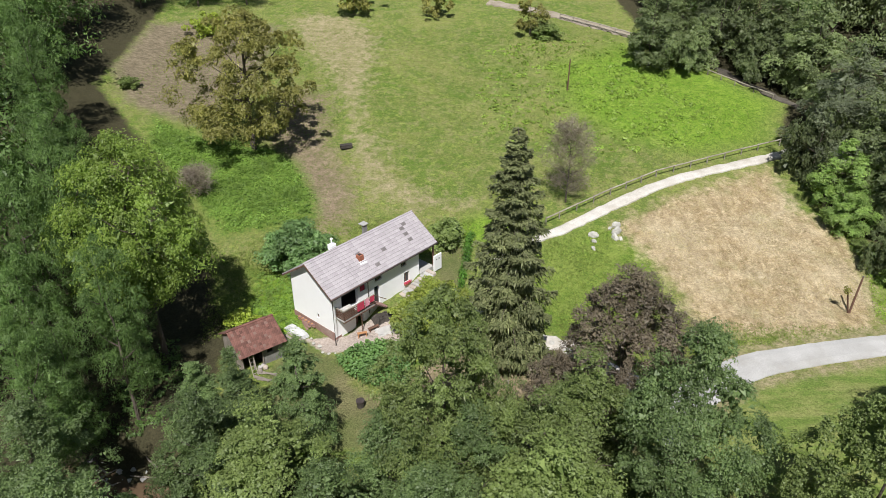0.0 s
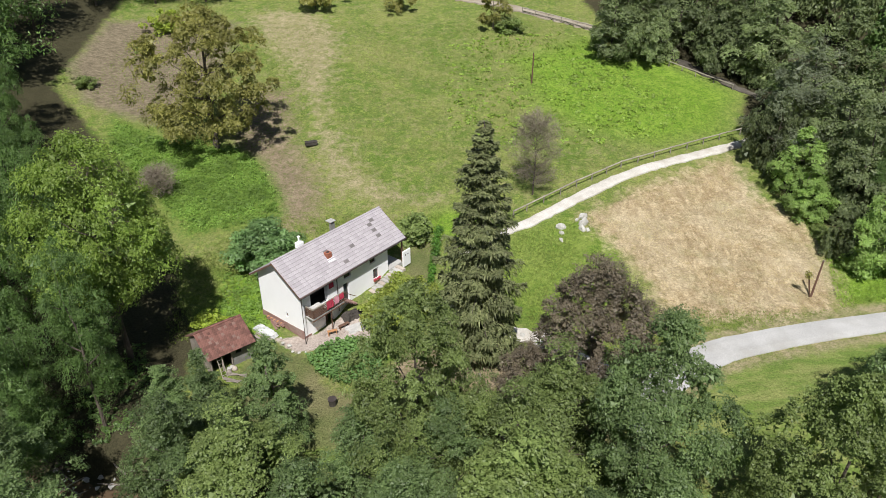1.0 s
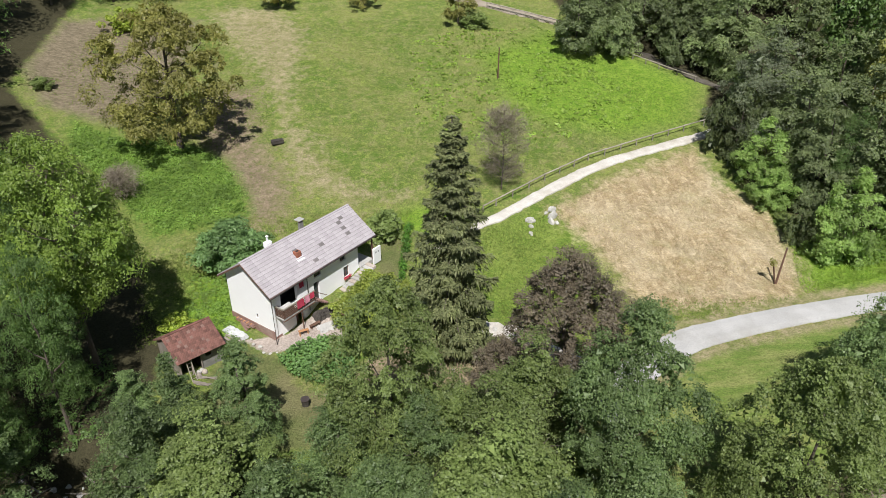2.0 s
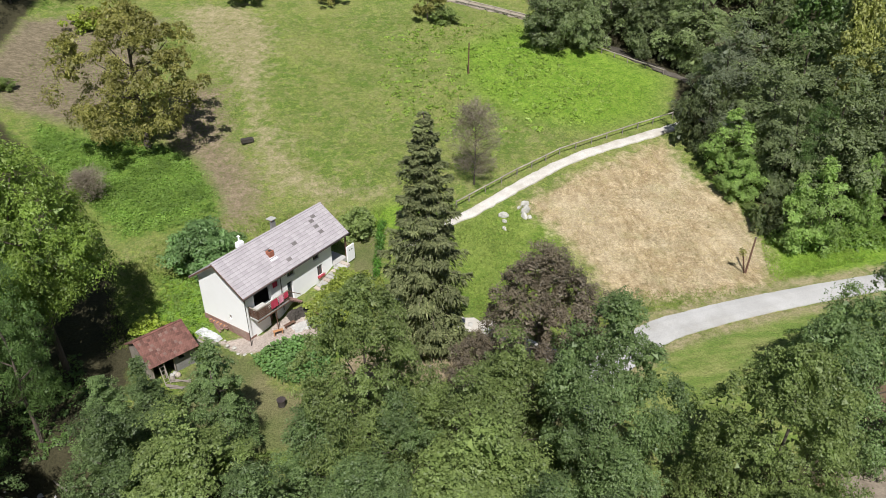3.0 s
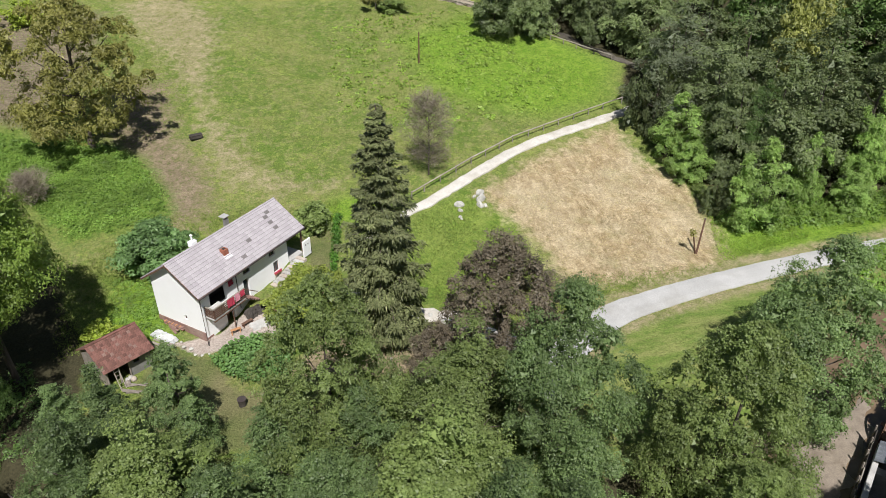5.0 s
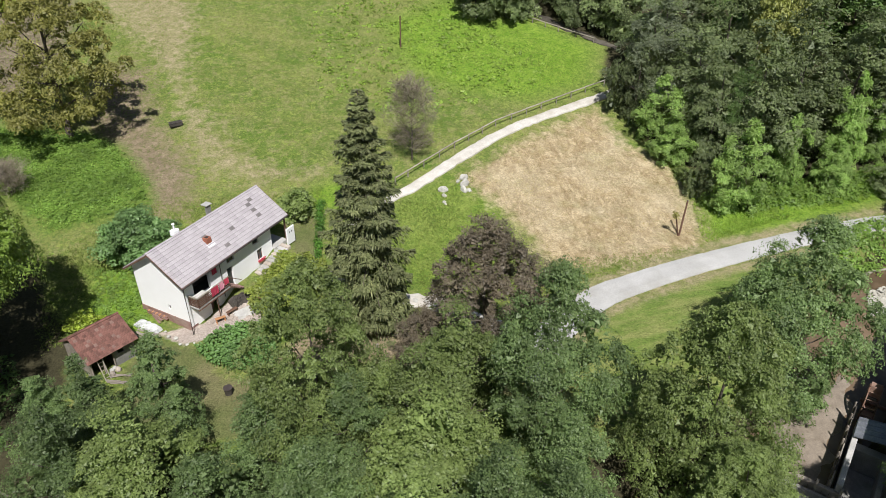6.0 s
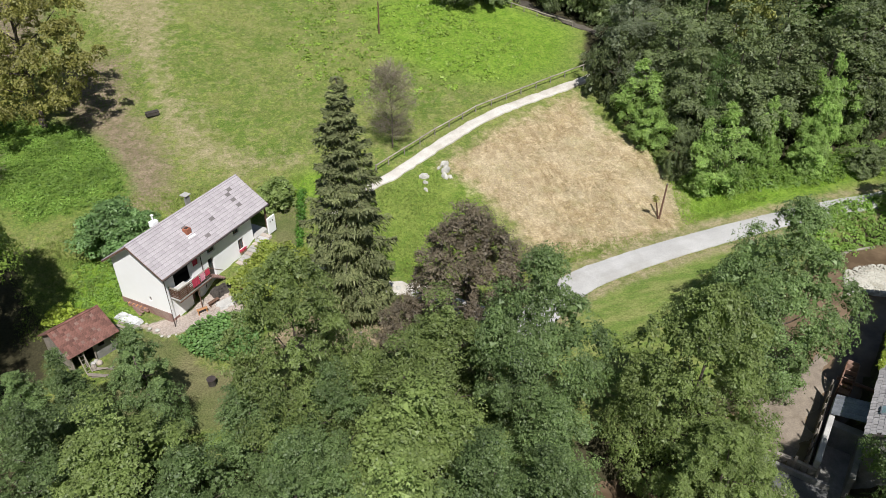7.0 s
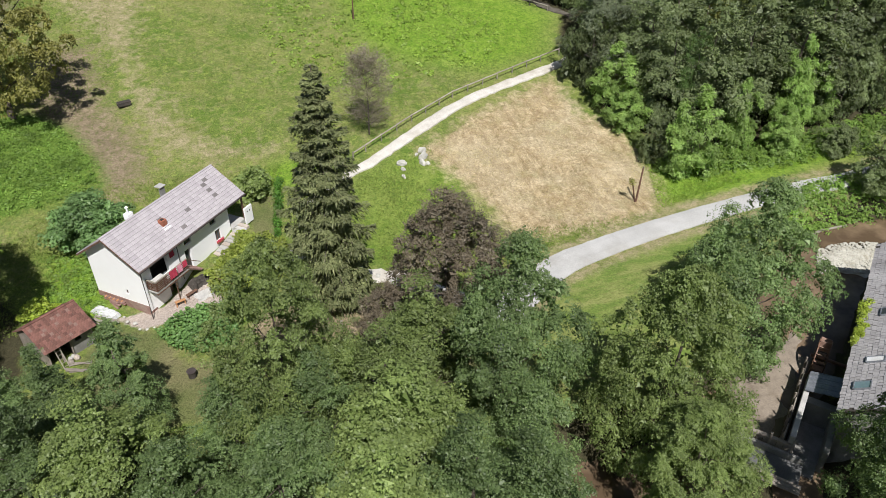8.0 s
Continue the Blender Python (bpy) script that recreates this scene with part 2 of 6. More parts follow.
TRACK = [(8, 133), (16, 129.5), (21, 126.3), (26.3, 122.6), (30.4, 119.4), (33.5, 116.2)]
SHADED_TRACK = [(36, 113.5), (41.2, 107.3), (47.2, 98.2), (50, 95)]
DRIVE = [(16.5, 44.0), (12.2, 49.2), (9, 51), (5, 53.6), (2.2, 55.4)]


def build_ground():
    xs = np.concatenate([[-1600, -800, -400, -240, -160, -120], np.arange(-95, -60, 2.0), np.arange(-60, 66, 0.55),
                         np.arange(66, 120, 2.0), [130, 150, 190, 260, 420, 800, 1600]])
    ys = np.concatenate([[-1600, -800, -400, -200, -100, -50, -25, -10, 0, 6], np.arange(10, 128, 0.55), np.arange(128, 180, 3.0),
                         [190, 210, 240, 300, 420, 800, 1600]])
    X, Y = np.meshgrid(xs, ys)
    Z = land(X, Y)
    near = (np.abs(X) < 110) & (Y < 180) & (Y > 8)
    calm = np.minimum.reduce([far_from(X, Y, line) for line in (ROAD, FOOTPATH, TRACK, SHADED_TRACK, DRIVE)])
    near = np.where(near, sig((calm - 3.2) / 0.4), 0.0)
    rng = np.random.RandomState(3)
    Z = Z + near * 0.05 * rng.randn(*X.shape)
    Z = Z + near * 0.12 * np.sin(X * 0.7 + 1.3 * np.sin(Y * 0.31)) * np.sin(Y * 0.53 + np.sin(X * 0.23))
    me = bpy.data.meshes.new("ground")
    h, w = X.shape
    i = np.arange(h * w).reshape(h, w)
    q = np.stack([i[:-1, :-1], i[:-1, 1:], i[1:, 1:], i[1:, :-1]], -1).reshape(-1, 4)
    me.vertices.add(h * w)
    me.vertices.foreach_set("co", np.stack([X, Y, Z], -1).astype(np.float32).ravel())
    me.loops.add(q.size)
    me.loops.foreach_set("vertex_index", q.astype(np.int32).ravel())
    me.polygons.add(len(q))
    me.polygons.foreach_set("loop_start", np.arange(0, q.size, 4, dtype=np.int32))
    me.polygons.foreach_set("use_smooth", np.ones(len(q), bool))
    me.update(calc_edges=True)
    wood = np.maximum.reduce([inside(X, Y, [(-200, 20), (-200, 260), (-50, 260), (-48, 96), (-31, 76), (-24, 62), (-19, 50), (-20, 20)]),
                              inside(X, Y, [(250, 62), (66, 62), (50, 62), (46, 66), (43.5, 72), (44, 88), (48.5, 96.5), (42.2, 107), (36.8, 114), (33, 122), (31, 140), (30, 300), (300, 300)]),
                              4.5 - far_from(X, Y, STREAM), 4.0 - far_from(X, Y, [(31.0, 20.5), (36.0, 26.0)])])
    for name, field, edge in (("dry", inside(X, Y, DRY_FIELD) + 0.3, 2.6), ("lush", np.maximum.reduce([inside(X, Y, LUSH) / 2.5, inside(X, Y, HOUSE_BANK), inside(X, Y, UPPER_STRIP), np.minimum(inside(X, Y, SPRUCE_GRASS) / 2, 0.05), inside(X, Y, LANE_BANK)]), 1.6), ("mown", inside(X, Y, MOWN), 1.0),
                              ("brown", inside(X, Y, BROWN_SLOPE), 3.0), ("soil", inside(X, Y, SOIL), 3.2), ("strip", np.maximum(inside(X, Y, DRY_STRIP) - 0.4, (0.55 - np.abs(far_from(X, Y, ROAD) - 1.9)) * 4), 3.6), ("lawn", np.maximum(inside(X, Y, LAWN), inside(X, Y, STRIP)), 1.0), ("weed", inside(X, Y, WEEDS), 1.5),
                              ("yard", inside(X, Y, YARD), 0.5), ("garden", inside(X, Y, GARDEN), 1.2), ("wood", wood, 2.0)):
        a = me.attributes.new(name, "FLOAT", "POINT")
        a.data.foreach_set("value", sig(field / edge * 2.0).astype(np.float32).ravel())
    n = Nodes("meadow_ground")
    pos = n.coords("Object")
    big, mid, fine = n.noise(0.09, 5, 0.65, pos), n.noise(0.8, 5, 0.7, pos), n.noise(6.0, 4, 0.75, pos)
    tuft = n.noise(2.6, 3, 0.6, pos)
    grass = n.mix(n.ramp(big, (0.38, 0.0), (0.60, 1.0)), (0.118, 0.182, 0.032), (0.21, 0.228, 0.07))
    grass = n.mix(n.ramp(mid, (0.44, 0.0), (0.64, 0.85)), grass, (0.265, 0.25, 0.11))
    grass = n.mix(n.ramp(tuft, (0.48, 0.0), (0.62, 0.55)), grass, (0.085, 0.15, 0.026))
    grass = n.mix(n.ramp(n.noise(0.2, 4, 0.65, pos), (0.5, 0.0), (0.66, 0.36)), grass, (0.25, 0.255, 0.08))
    grass = n.mix(n.ramp(n.noise(0.32, 4, 0.7, pos), (0.47, 0.0), (0.66, 0.4)), grass, (0.09, 0.15, 0.026))
    grass = n.mix(n.ramp(n.noise(1.5, 3, 0.6, pos), (0.54, 0.0), (0.66, 0.8)), grass, (0.24, 0.285, 0.07))

    def over(base, mask, colour, lo=0.35, hi=0.65, wob=0.6):
        f = n.calc("ADD", n.attr(mask), n.calc("MULTIPLY", n.calc("SUBTRACT", mid, 0.5), wob))
        return n.mix(n.ramp(f, (lo, 0.0), (hi, 1.0)), base, colour)

    lush = n.mix(n.ramp(mid, (0.35, 0.0), (0.65, 1.0)), (0.135, 0.245, 0.024), (0.23, 0.33, 0.05))
    lush = n.mix(n.ramp(tuft, (0.48, 0.0), (0.64, 0.65)), lush, (0.07, 0.145, 0.018))
    col = over(grass, "lush", lush, 0.25, 0.8)
    arcs = n.noise(0.25, 4, 0.7, pos, (1.0, 3.0, 1.0))
    mown = n.mix(n.ramp(arcs, (0.42, 0.0), (0.62, 1.0)), (0.15, 0.215, 0.048), (0.26, 0.28, 0.095))
    col = over(col, "mown", mown)
    col = over(col, "lawn", n.mix(n.ramp(big, (0.35, 0.0), (0.6, 1.0)), (0.11, 0.145, 0.042), (0.20, 0.185, 0.09)))
    straw = n.mix(n.ramp(mid, (0.36, 0.0), (0.64, 1.0)), (0.42, 0.325, 0.185), (0.58, 0.475, 0.305))
    straw = n.mix(n.ramp(tuft, (0.48, 0.0), (0.66, 0.6)), straw, (0.26, 0.19, 0.10))
    straw = n.mix(n.ramp(n.noise(0.35, 4, 0.7, pos), (0.5, 0.0), (0.72, 0.55)), straw, (0.24, 0.24, 0.095))
    straw = n.mix(n.ramp(n.noise(0.9, 4, 0.75, pos, (1.6, 0.5, 1.0)), (0.46, 0.0), (0.64, 0.7)), straw, (0.255, 0.185, 0.10))
    straw = n.mix(n.ramp(n.noise(0.16, 3, 0.6, pos), (0.45, 0.0), (0.65, 0.35)), straw, (0.56, 0.49, 0.34))
    col = over(col, "dry", straw, 0.3, 0.72, 1.1)
    earth = n.mix(n.ramp(mid, (0.35, 0.0), (0.65, 1.0)), (0.165, 0.128, 0.084), (0.31, 0.245, 0.165))
    dry = n.mix(n.ramp(mid, (0.35, 0.0), (0.65, 1.0)), (0.24, 0.225, 0.10), (0.37, 0.315, 0.19))
    col = over(col, "strip", n.mix(n.ramp(tuft, (0.50, 0.0), (0.66, 0.5)), dry, (0.15, 0.18, 0.05)), 0.3, 0.75, 1.3)
    col = over(col, "soil", n.mix(n.ramp(tuft, (0.50, 0.0), (0.66, 0.8)), earth, (0.14, 0.15, 0.055)), 0.25, 0.8, 1.4)
    slope = n.mix(n.ramp(n.noise(1.2, 4, 0.7, pos, (1.0, 2.5, 1.0)), (0.4, 0.0), (0.62, 1.0)), (0.155, 0.128, 0.082), (0.265, 0.218, 0.148))
    col = over(col, "brown", slope, 0.3, 0.7)
    col = over(col, "weed", n.mix(n.ramp(tuft, (0.4, 0.0), (0.62, 1.0)), (0.145, 0.22, 0.04), (0.085, 0.155, 0.025)), 0.25, 0.75, 1.7)
    col = over(col, "garden", n.mix(n.ramp(mid, (0.4, 0.0), (0.6, 1.0)), (0.20, 0.175, 0.09), (0.34, 0.27, 0.175)), 0.3, 0.8)
    # Near-black soil tone under woods and banks, with the canopy's shade put in.
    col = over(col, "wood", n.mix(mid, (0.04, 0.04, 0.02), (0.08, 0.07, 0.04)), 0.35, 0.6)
    col = over(col, "yard", n.mix(mid, (0.36, 0.295, 0.25), (0.54, 0.465, 0.41)), 0.4, 0.6, 0.5)
    col = n.mix(1.0, col, n.ramp(fine, (0.3, 0.62), (0.7, 1.36)), "MULTIPLY")
    n.bump(n.calc("ADD", fine, n.calc("MULTIPLY", mid, 1.5)), 1.0, 0.16)
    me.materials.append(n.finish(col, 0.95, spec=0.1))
    ob = new("ground", me)
    return tagged(ob, "grassy valley slope with lush green, dry and bare patches", "ground", kind="structure")


build_ground()


def ribbon(name, line, widths, mat, label, category, thick=0.07, wander=0.12, kind="structure", seed=1):
    """A road or path laid on the ground, with uneven edges and a low verge."""
    rng = random.Random(seed)
    pts = [Vector((a, b, 0)) for a, b in line]
    fine, ws = [], []
    for i in range(len(pts) - 1):
        p0, p1, p2, p3 = pts[max(i - 1, 0)], pts[i], pts[i + 1], pts[min(i + 2, len(pts) - 1)]
        k = max(2, int((p2 - p1).length / 0.7))
        for j in range(k):
            t = j / k
            fine.append(0.5 * ((2 * p1) + (p2 - p0) * t + (2 * p0 - 5 * p1 + 4 * p2 - p3) * t * t + (3 * p1 - p0 - 3 * p2 + p3) * t ** 3))
            ws.append(widths[i] * (1 - t) + widths[i + 1] * t)
    verts, faces = [], []
    across = (-0.5, -0.49, -0.25, 0.0, 0.25, 0.49, 0.5)
    for i, p in enumerate(fine):
        d = (fine[min(i + 1, len(fine) - 1)] - fine[max(i - 1, 0)]).normalized()
        s = Vector((d.y, -d.x, 0))
        zc = at(p.x, p.y)
        e0, e1 = rng.uniform(-wander, wander), rng.uniform(-wander, wander)
        for a in across:
            q = p + s * (a * ws[i] + (e0 if a < -0.4 else e1 if a > 0.4 else 0))
            z = 0.5 * zc + 0.5 * at(q.x, q.y)
            z = max(z, at(q.x, q.y)) + 0.16 + 0.05 * (0.25 - a * a)
            verts.append((q.x, q.y, z - (0.3 if abs(a) == 0.5 else 0.07 if abs(a) == 0.49 else 0)))
    w = len(across)
    for i in range(len(fine) - 1):
        for j in range(w - 1):
            faces.append((i * w + j, i * w + j + 1, (i + 1) * w + j + 1, (i + 1) * w + j))
    ob = new(name, mesh_of(name, verts, faces, mat))
    return tagged(ob, label, category, kind=kind)


M["gravel"] = rough_matter("pale_gravel", (0.44, 0.41, 0.36), (0.58, 0.55, 0.50), 0.6, 9.0, bump=0.8, depth=0.03, stain=(0.33, 0.29, 0.22))
M["tarmac"] = rough_matter("worn_pale_tarmac", (0.44, 0.43, 0.41), (0.56, 0.55, 0.53), 0.25, 12.0, bump=0.3, depth=0.01, stain=(0.36, 0.345, 0.31))
M["mud"] = rough_matter("earth_track", (0.24, 0.20, 0.145), (0.38, 0.33, 0.265), 0.5, 8.0, bump=0.8, depth=0.04)
ribbon("road", ROAD,
       [3.2, 3.2, 3.1, 2.9, 2.75, 2.65, 2.6, 2.5, 2.5, 2.5, 2.6, 2.6], M["tarmac"], "pale grey lane curving along the meadow", "road", wander=0.04)
ribbon("footpath", FOOTPATH,
       [1.0, 1.1, 1.3, 1.4, 1.5, 1.5, 1.5, 1.5, 1.4, 1.4, 1.4], M["gravel"], "white gravel path climbing beside a wooden fence", "path", wander=0.1, seed=2)
ribbon("track", TRACK, [2.4, 2.4, 2.4, 2.4, 2.2, 2.0], M["mud"], "pale earth track along the upper wood edge", "track", wander=0.3, seed=3)
# Lower track in a darker soil tone: the trees' shade put into its colour.
M["shade_mud"] = rough_matter("shade_toned_track", (0.05, 0.045, 0.035), (0.11, 0.095, 0.075), 0.5, 8.0, bump=0.8, depth=0.04, stain=(0.20, 0.18, 0.15))
ribbon("forest_track", SHADED_TRACK, [1.6, 1.5, 1.4, 1.4], M["shade_mud"], "earth track below the wood edge, shade put into its colour", "track", wander=0.3, seed=5)
ribbon("driveway", DRIVE, [2.4, 2.0, 2.0, 1.6, 1.2], M["gravel"],
       "white stony drive leading to the garden", "driveway", wander=0.3, seed=4)


# ---- trees ----
def leaf_quads(rng, centres, radii, count, length, width, lift=0.35, flat=0.75, droop=0.0, shell=0.55):
    """Pointed leaves strewn over clumps; they face outwards and upwards, with gaps between the clumps."""
    n = len(centres)
    k = np.repeat(np.arange(n), count)
    d = rng.randn(len(k), 3)
    d[:, 2] += lift
    d /= np.linalg.norm(d, axis=1)[:, None]
    r = radii[k] * (shell + (1 - shell) * rng.rand(len(k)) ** 0.6)
    p = centres[k] + d * r[:, None] * np.array([1, 1, flat])
    nrm = d * 0.7 + rng.randn(len(k), 3) * 0.42 + np.array([0, 0, 0.65])
    nrm /= np.linalg.norm(nrm, axis=1)[:, None]
    u = np.cross(nrm, rng.randn(len(k), 3))
    u /= np.linalg.norm(u, axis=1)[:, None] + 1e-9
    u[:, 2] -= droop
    v = np.cross(nrm, u)
    s = rng.uniform(0.65, 1.3, len(k))[:, None]
    L, W = u * length * s * 0.5, v * width * s * 0.5
    k = rng.uniform(-0.7, 0.7, len(p))[:, None]
    return np.stack([p - L + W * k, p + L * 0.7 + W, p + L - W], 1)


def spray_leaves(rng, boughs, radii, sprays, per, length, width, axis, lift=0.5, flat=0.7, droop=0.3, size=0.3, loose=0.48):
    """Boughs carry sprays on their outer and upper side; the leaves of a spray lie fanned out over a shallow dome, with larger leaves deep inside."""
    k = np.repeat(np.arange(len(boughs)), sprays)
    out = boughs - axis
    out /= np.linalg.norm(out, axis=1)[:, None] + 1e-9
    d = rng.randn(len(k), 3) * 0.8 + out[k] * 0.75 + np.array([0, 0, lift])
    d /= np.linalg.norm(d, axis=1)[:, None]
    at_spray = boughs[k] + d * (radii[k] * rng.uniform(0.55, 1.05, len(k)))[:, None] * np.array([1, 1, flat])
    face = d * 0.55 + out[k] * 0.25 + rng.randn(len(k), 3) * 0.22 + np.array([0, 0, 0.6])
    face /= np.linalg.norm(face, axis=1)[:, None]
    side = np.cross(face, rng.randn(len(k), 3))
    side /= np.linalg.norm(side, axis=1)[:, None] + 1e-9
    fore = np.cross(face, side)
    reach = radii[k] * size * rng.uniform(0.6, 1.35, len(k))
    j = np.repeat(np.arange(len(k)), per)
    a, q = rng.rand(len(j)) * 2 * np.pi, np.sqrt(rng.rand(len(j)))
    ray = side[j] * np.cos(a)[:, None] + fore[j] * np.sin(a)[:, None]
    span = (q * reach[j])[:, None]
    p = at_spray[j] + ray * span + face[j] * (reach[j] * rng.randn(len(j)) * 0.16)[:, None]
    p[:, 2] -= droop * (q * q) * reach[j]
    nrm = face[j] + ray * (0.45 * q)[:, None] + rng.randn(len(j), 3) * loose
    nrm /= np.linalg.norm(nrm, axis=1)[:, None]
    u = ray + rng.randn(len(j), 3) * 0.45
    u -= nrm * (u * nrm).sum(1)[:, None]
    u /= np.linalg.norm(u, axis=1)[:, None] + 1e-9
    v = np.cross(nrm, u)
    s = rng.uniform(0.65, 1.3, len(j))[:, None]
    L, W = u * length * s * 0.5, v * width * s * 0.5
    b = rng.uniform(-0.7, 0.7, len(p))[:, None]
    fine = np.stack([p - L + W * b, p + L * 0.7 + W, p + L - W], 1)
    deep = leaf_quads(rng, boughs, radii * 0.62, max(6, sprays * per // 50), length * 3.2, width * 3.2, 0.2, flat, 0.0, 0.3)
    return np.concatenate([fine, deep])


def spaced(rng, c, r, want, gap):
    """Keeps clumps that stand clear of one another, so that dark gaps stay between the boughs."""
    keep = [0]
    for i in range(1, len(c)):
        d = np.linalg.norm((c[keep] - c[i]) * np.array([1, 1, 1.25]), axis=1)
        if (d > gap * (r[keep] + r[i]) * 0.5).all():
            keep.append(i)
            if len(keep) >= want:
                break
    return c[keep], r[keep]


def crown_clumps(rng, height, radius, base, count, size, taper=0.5, wild=0.2, inner=0.25, tops=1, gap=0.85):
    """Clump centres over an uneven crown. taper 0: a cone that widens to its foot; 1: a round dome. tops: several leaders side by side."""
    cs = []
    for k in range(tops):
        a = k * 2.4 + rng.rand() * 6.3
        hi = height if k == 0 else height * rng.uniform(0.52, 0.82)
        shift = 0.0 if tops == 1 else radius * (0.1 if k == 0 else rng.uniform(0.4, 0.58))
        rr = radius if tops == 1 else radius * (0.8 if k == 0 else rng.uniform(0.42, 0.58))
        m = count * 9 // tops if k else count * 9
        rel = 1 - rng.rand(m) ** (0.62 + 0.25 * taper)
        h = base + (hi - base) * rel
        cone = np.clip((1 - rel) / 0.92, 0, 1) ** 0.9
        dome = np.sin(np.pi * np.clip(0.2 + 0.8 * rel, 0, 1)) ** 0.65
        prof = ((1 - taper) * cone + taper * dome) * np.clip(0.62 + rel * 2.2, 0, 1)
        ang = rng.rand(m) * 2 * np.pi
        lobes = 1 + wild * np.sin(ang * 3 + rel * 5 + rng.rand() * 6) + wild * 0.8 * np.sin(ang * 5 - rel * 13 + rng.rand() * 6)
        rad = rr * prof * lobes * np.where(rng.rand(m) < inner, rng.rand(m), rng.uniform(0.7, 1.04, m))
        rad = np.maximum(rad - size * 0.3, 0)
        cs.append(np.stack([rad * np.cos(ang) + shift * math.cos(a), rad * np.sin(ang) + shift * math.sin(a), np.minimum(h, hi - size * 0.3)], 1))
    c = np.concatenate(cs)
    c = c[rng.permutation(len(c))]
    tip = np.argmax(c[:, 2])
    c[[0, tip]] = c[[tip, 0]]
    r = size * rng.uniform(0.55, 1.3, len(c))
    return spaced(rng, c, r, count, gap)


def tree_thing(name, label, category, height, radius, base, leaf, clumps, per, size, length, width, seed,
               taper=0.5, wild=0.2, limbs=6, droop=0.0, flat=0.75, shell=0.55, inner=0.25, trunk=None, lift=0.35, tops=1, gap=0.85, sub=0, spray=0.3):
    """A tree: tapered trunk, limbs that reach into the crown, and a crown of small leaves in uneven clumps."""
    rng = np.random.RandomState(seed)
    rnd = random.Random(seed)
    tree = thing(name, Matrix.Identity(4), label, category)
    r0 = trunk or height * 0.018
    bend = [Vector((rnd.uniform(-0.25, 0.25) * i / 6 * height * 0.12, rnd.uniform(-0.25, 0.25) * i / 6 * height * 0.12, -0.5 + (height * 0.86 + 0.5) * i / 6)) for i in range(7)]
    part("trunk", limb(bmesh.new(), bend, r0, r0 * 0.2, 8), M["bark"], tree)
    for i in range(limbs):
        h = base + (height - base) * (0.02 + 0.62 * (i + 0.3) / max(limbs, 1))
        a = i * 2.4 + rnd.uniform(-0.4, 0.4)
        f = min(max(h / (height * 0.86), 0), 1)
        k = min(int(f * 6), 5)
        foot = bend[k].lerp(bend[k + 1], min(max((h - bend[k].z) / (bend[k + 1].z - bend[k].z), 0), 1))
        reach = radius * rnd.uniform(0.6, 0.85) * (1 - 0.45 * f)
        tip = foot + Vector((math.cos(a) * reach, math.sin(a) * reach, reach * rnd.uniform(0.35, 0.8)))
        mid = foot.lerp(tip, 0.5) + Vector((0, 0, -reach * 0.08))
        part("branch", limb(bmesh.new(), (foot, mid, tip), r0 * 0.42 * (1 - 0.5 * f), r0 * 0.08, 5), M["bark"], tree)
    c, r = crown_clumps(rng, height, radius, base, clumps, size, taper, wild, inner, tops, gap)
    per = int(per * clumps / len(c)) if len(c) < clumps else per
    if sub:
        leaves = spray_leaves(rng, c, r, sub, per, length, width, np.array([0, 0, base + (height - base) * 0.3]), lift, flat, droop, spray)
    else:
        leaves = leaf_quads(rng, c, r, per, length, width, lift, flat, droop, shell)
    attach("crown", quads_mesh("crown", leaves, M[leaf]), tree)
    return tree


def planted(first, used, x, y, h, h0, wide=1.0, turn=0.0, sink=0.0):
    """Sets a copy (or the first tree itself) on the ground, scaled to its height."""
    s = h / h0
    m = pose(x, y, at(x, y) - sink, 0, 0, turn) @ Matrix.Diagonal((s * wide, s * wide, s, 1))
    if not used:
        first.matrix_basis = m
        return first
    return copy_thing(first, m)


def grove(kinds, rows, group):
    """Rows (x, y, height, radius, kind): the kinds are trees built once, with their height and radius."""
    for i, (x, y, h, r, k) in enumerate(rows):
        entry = kinds[k % len(kinds)]
        first, h0, r0, used = entry
        ob = planted(first, used, x, y, h, h0, (r / h) / (r0 / h0), turn=(i * 137.5) % 360)
        tagged(ob, group=group)
        entry[3] = True


ALDER = "leafy green alder on the stream bank"
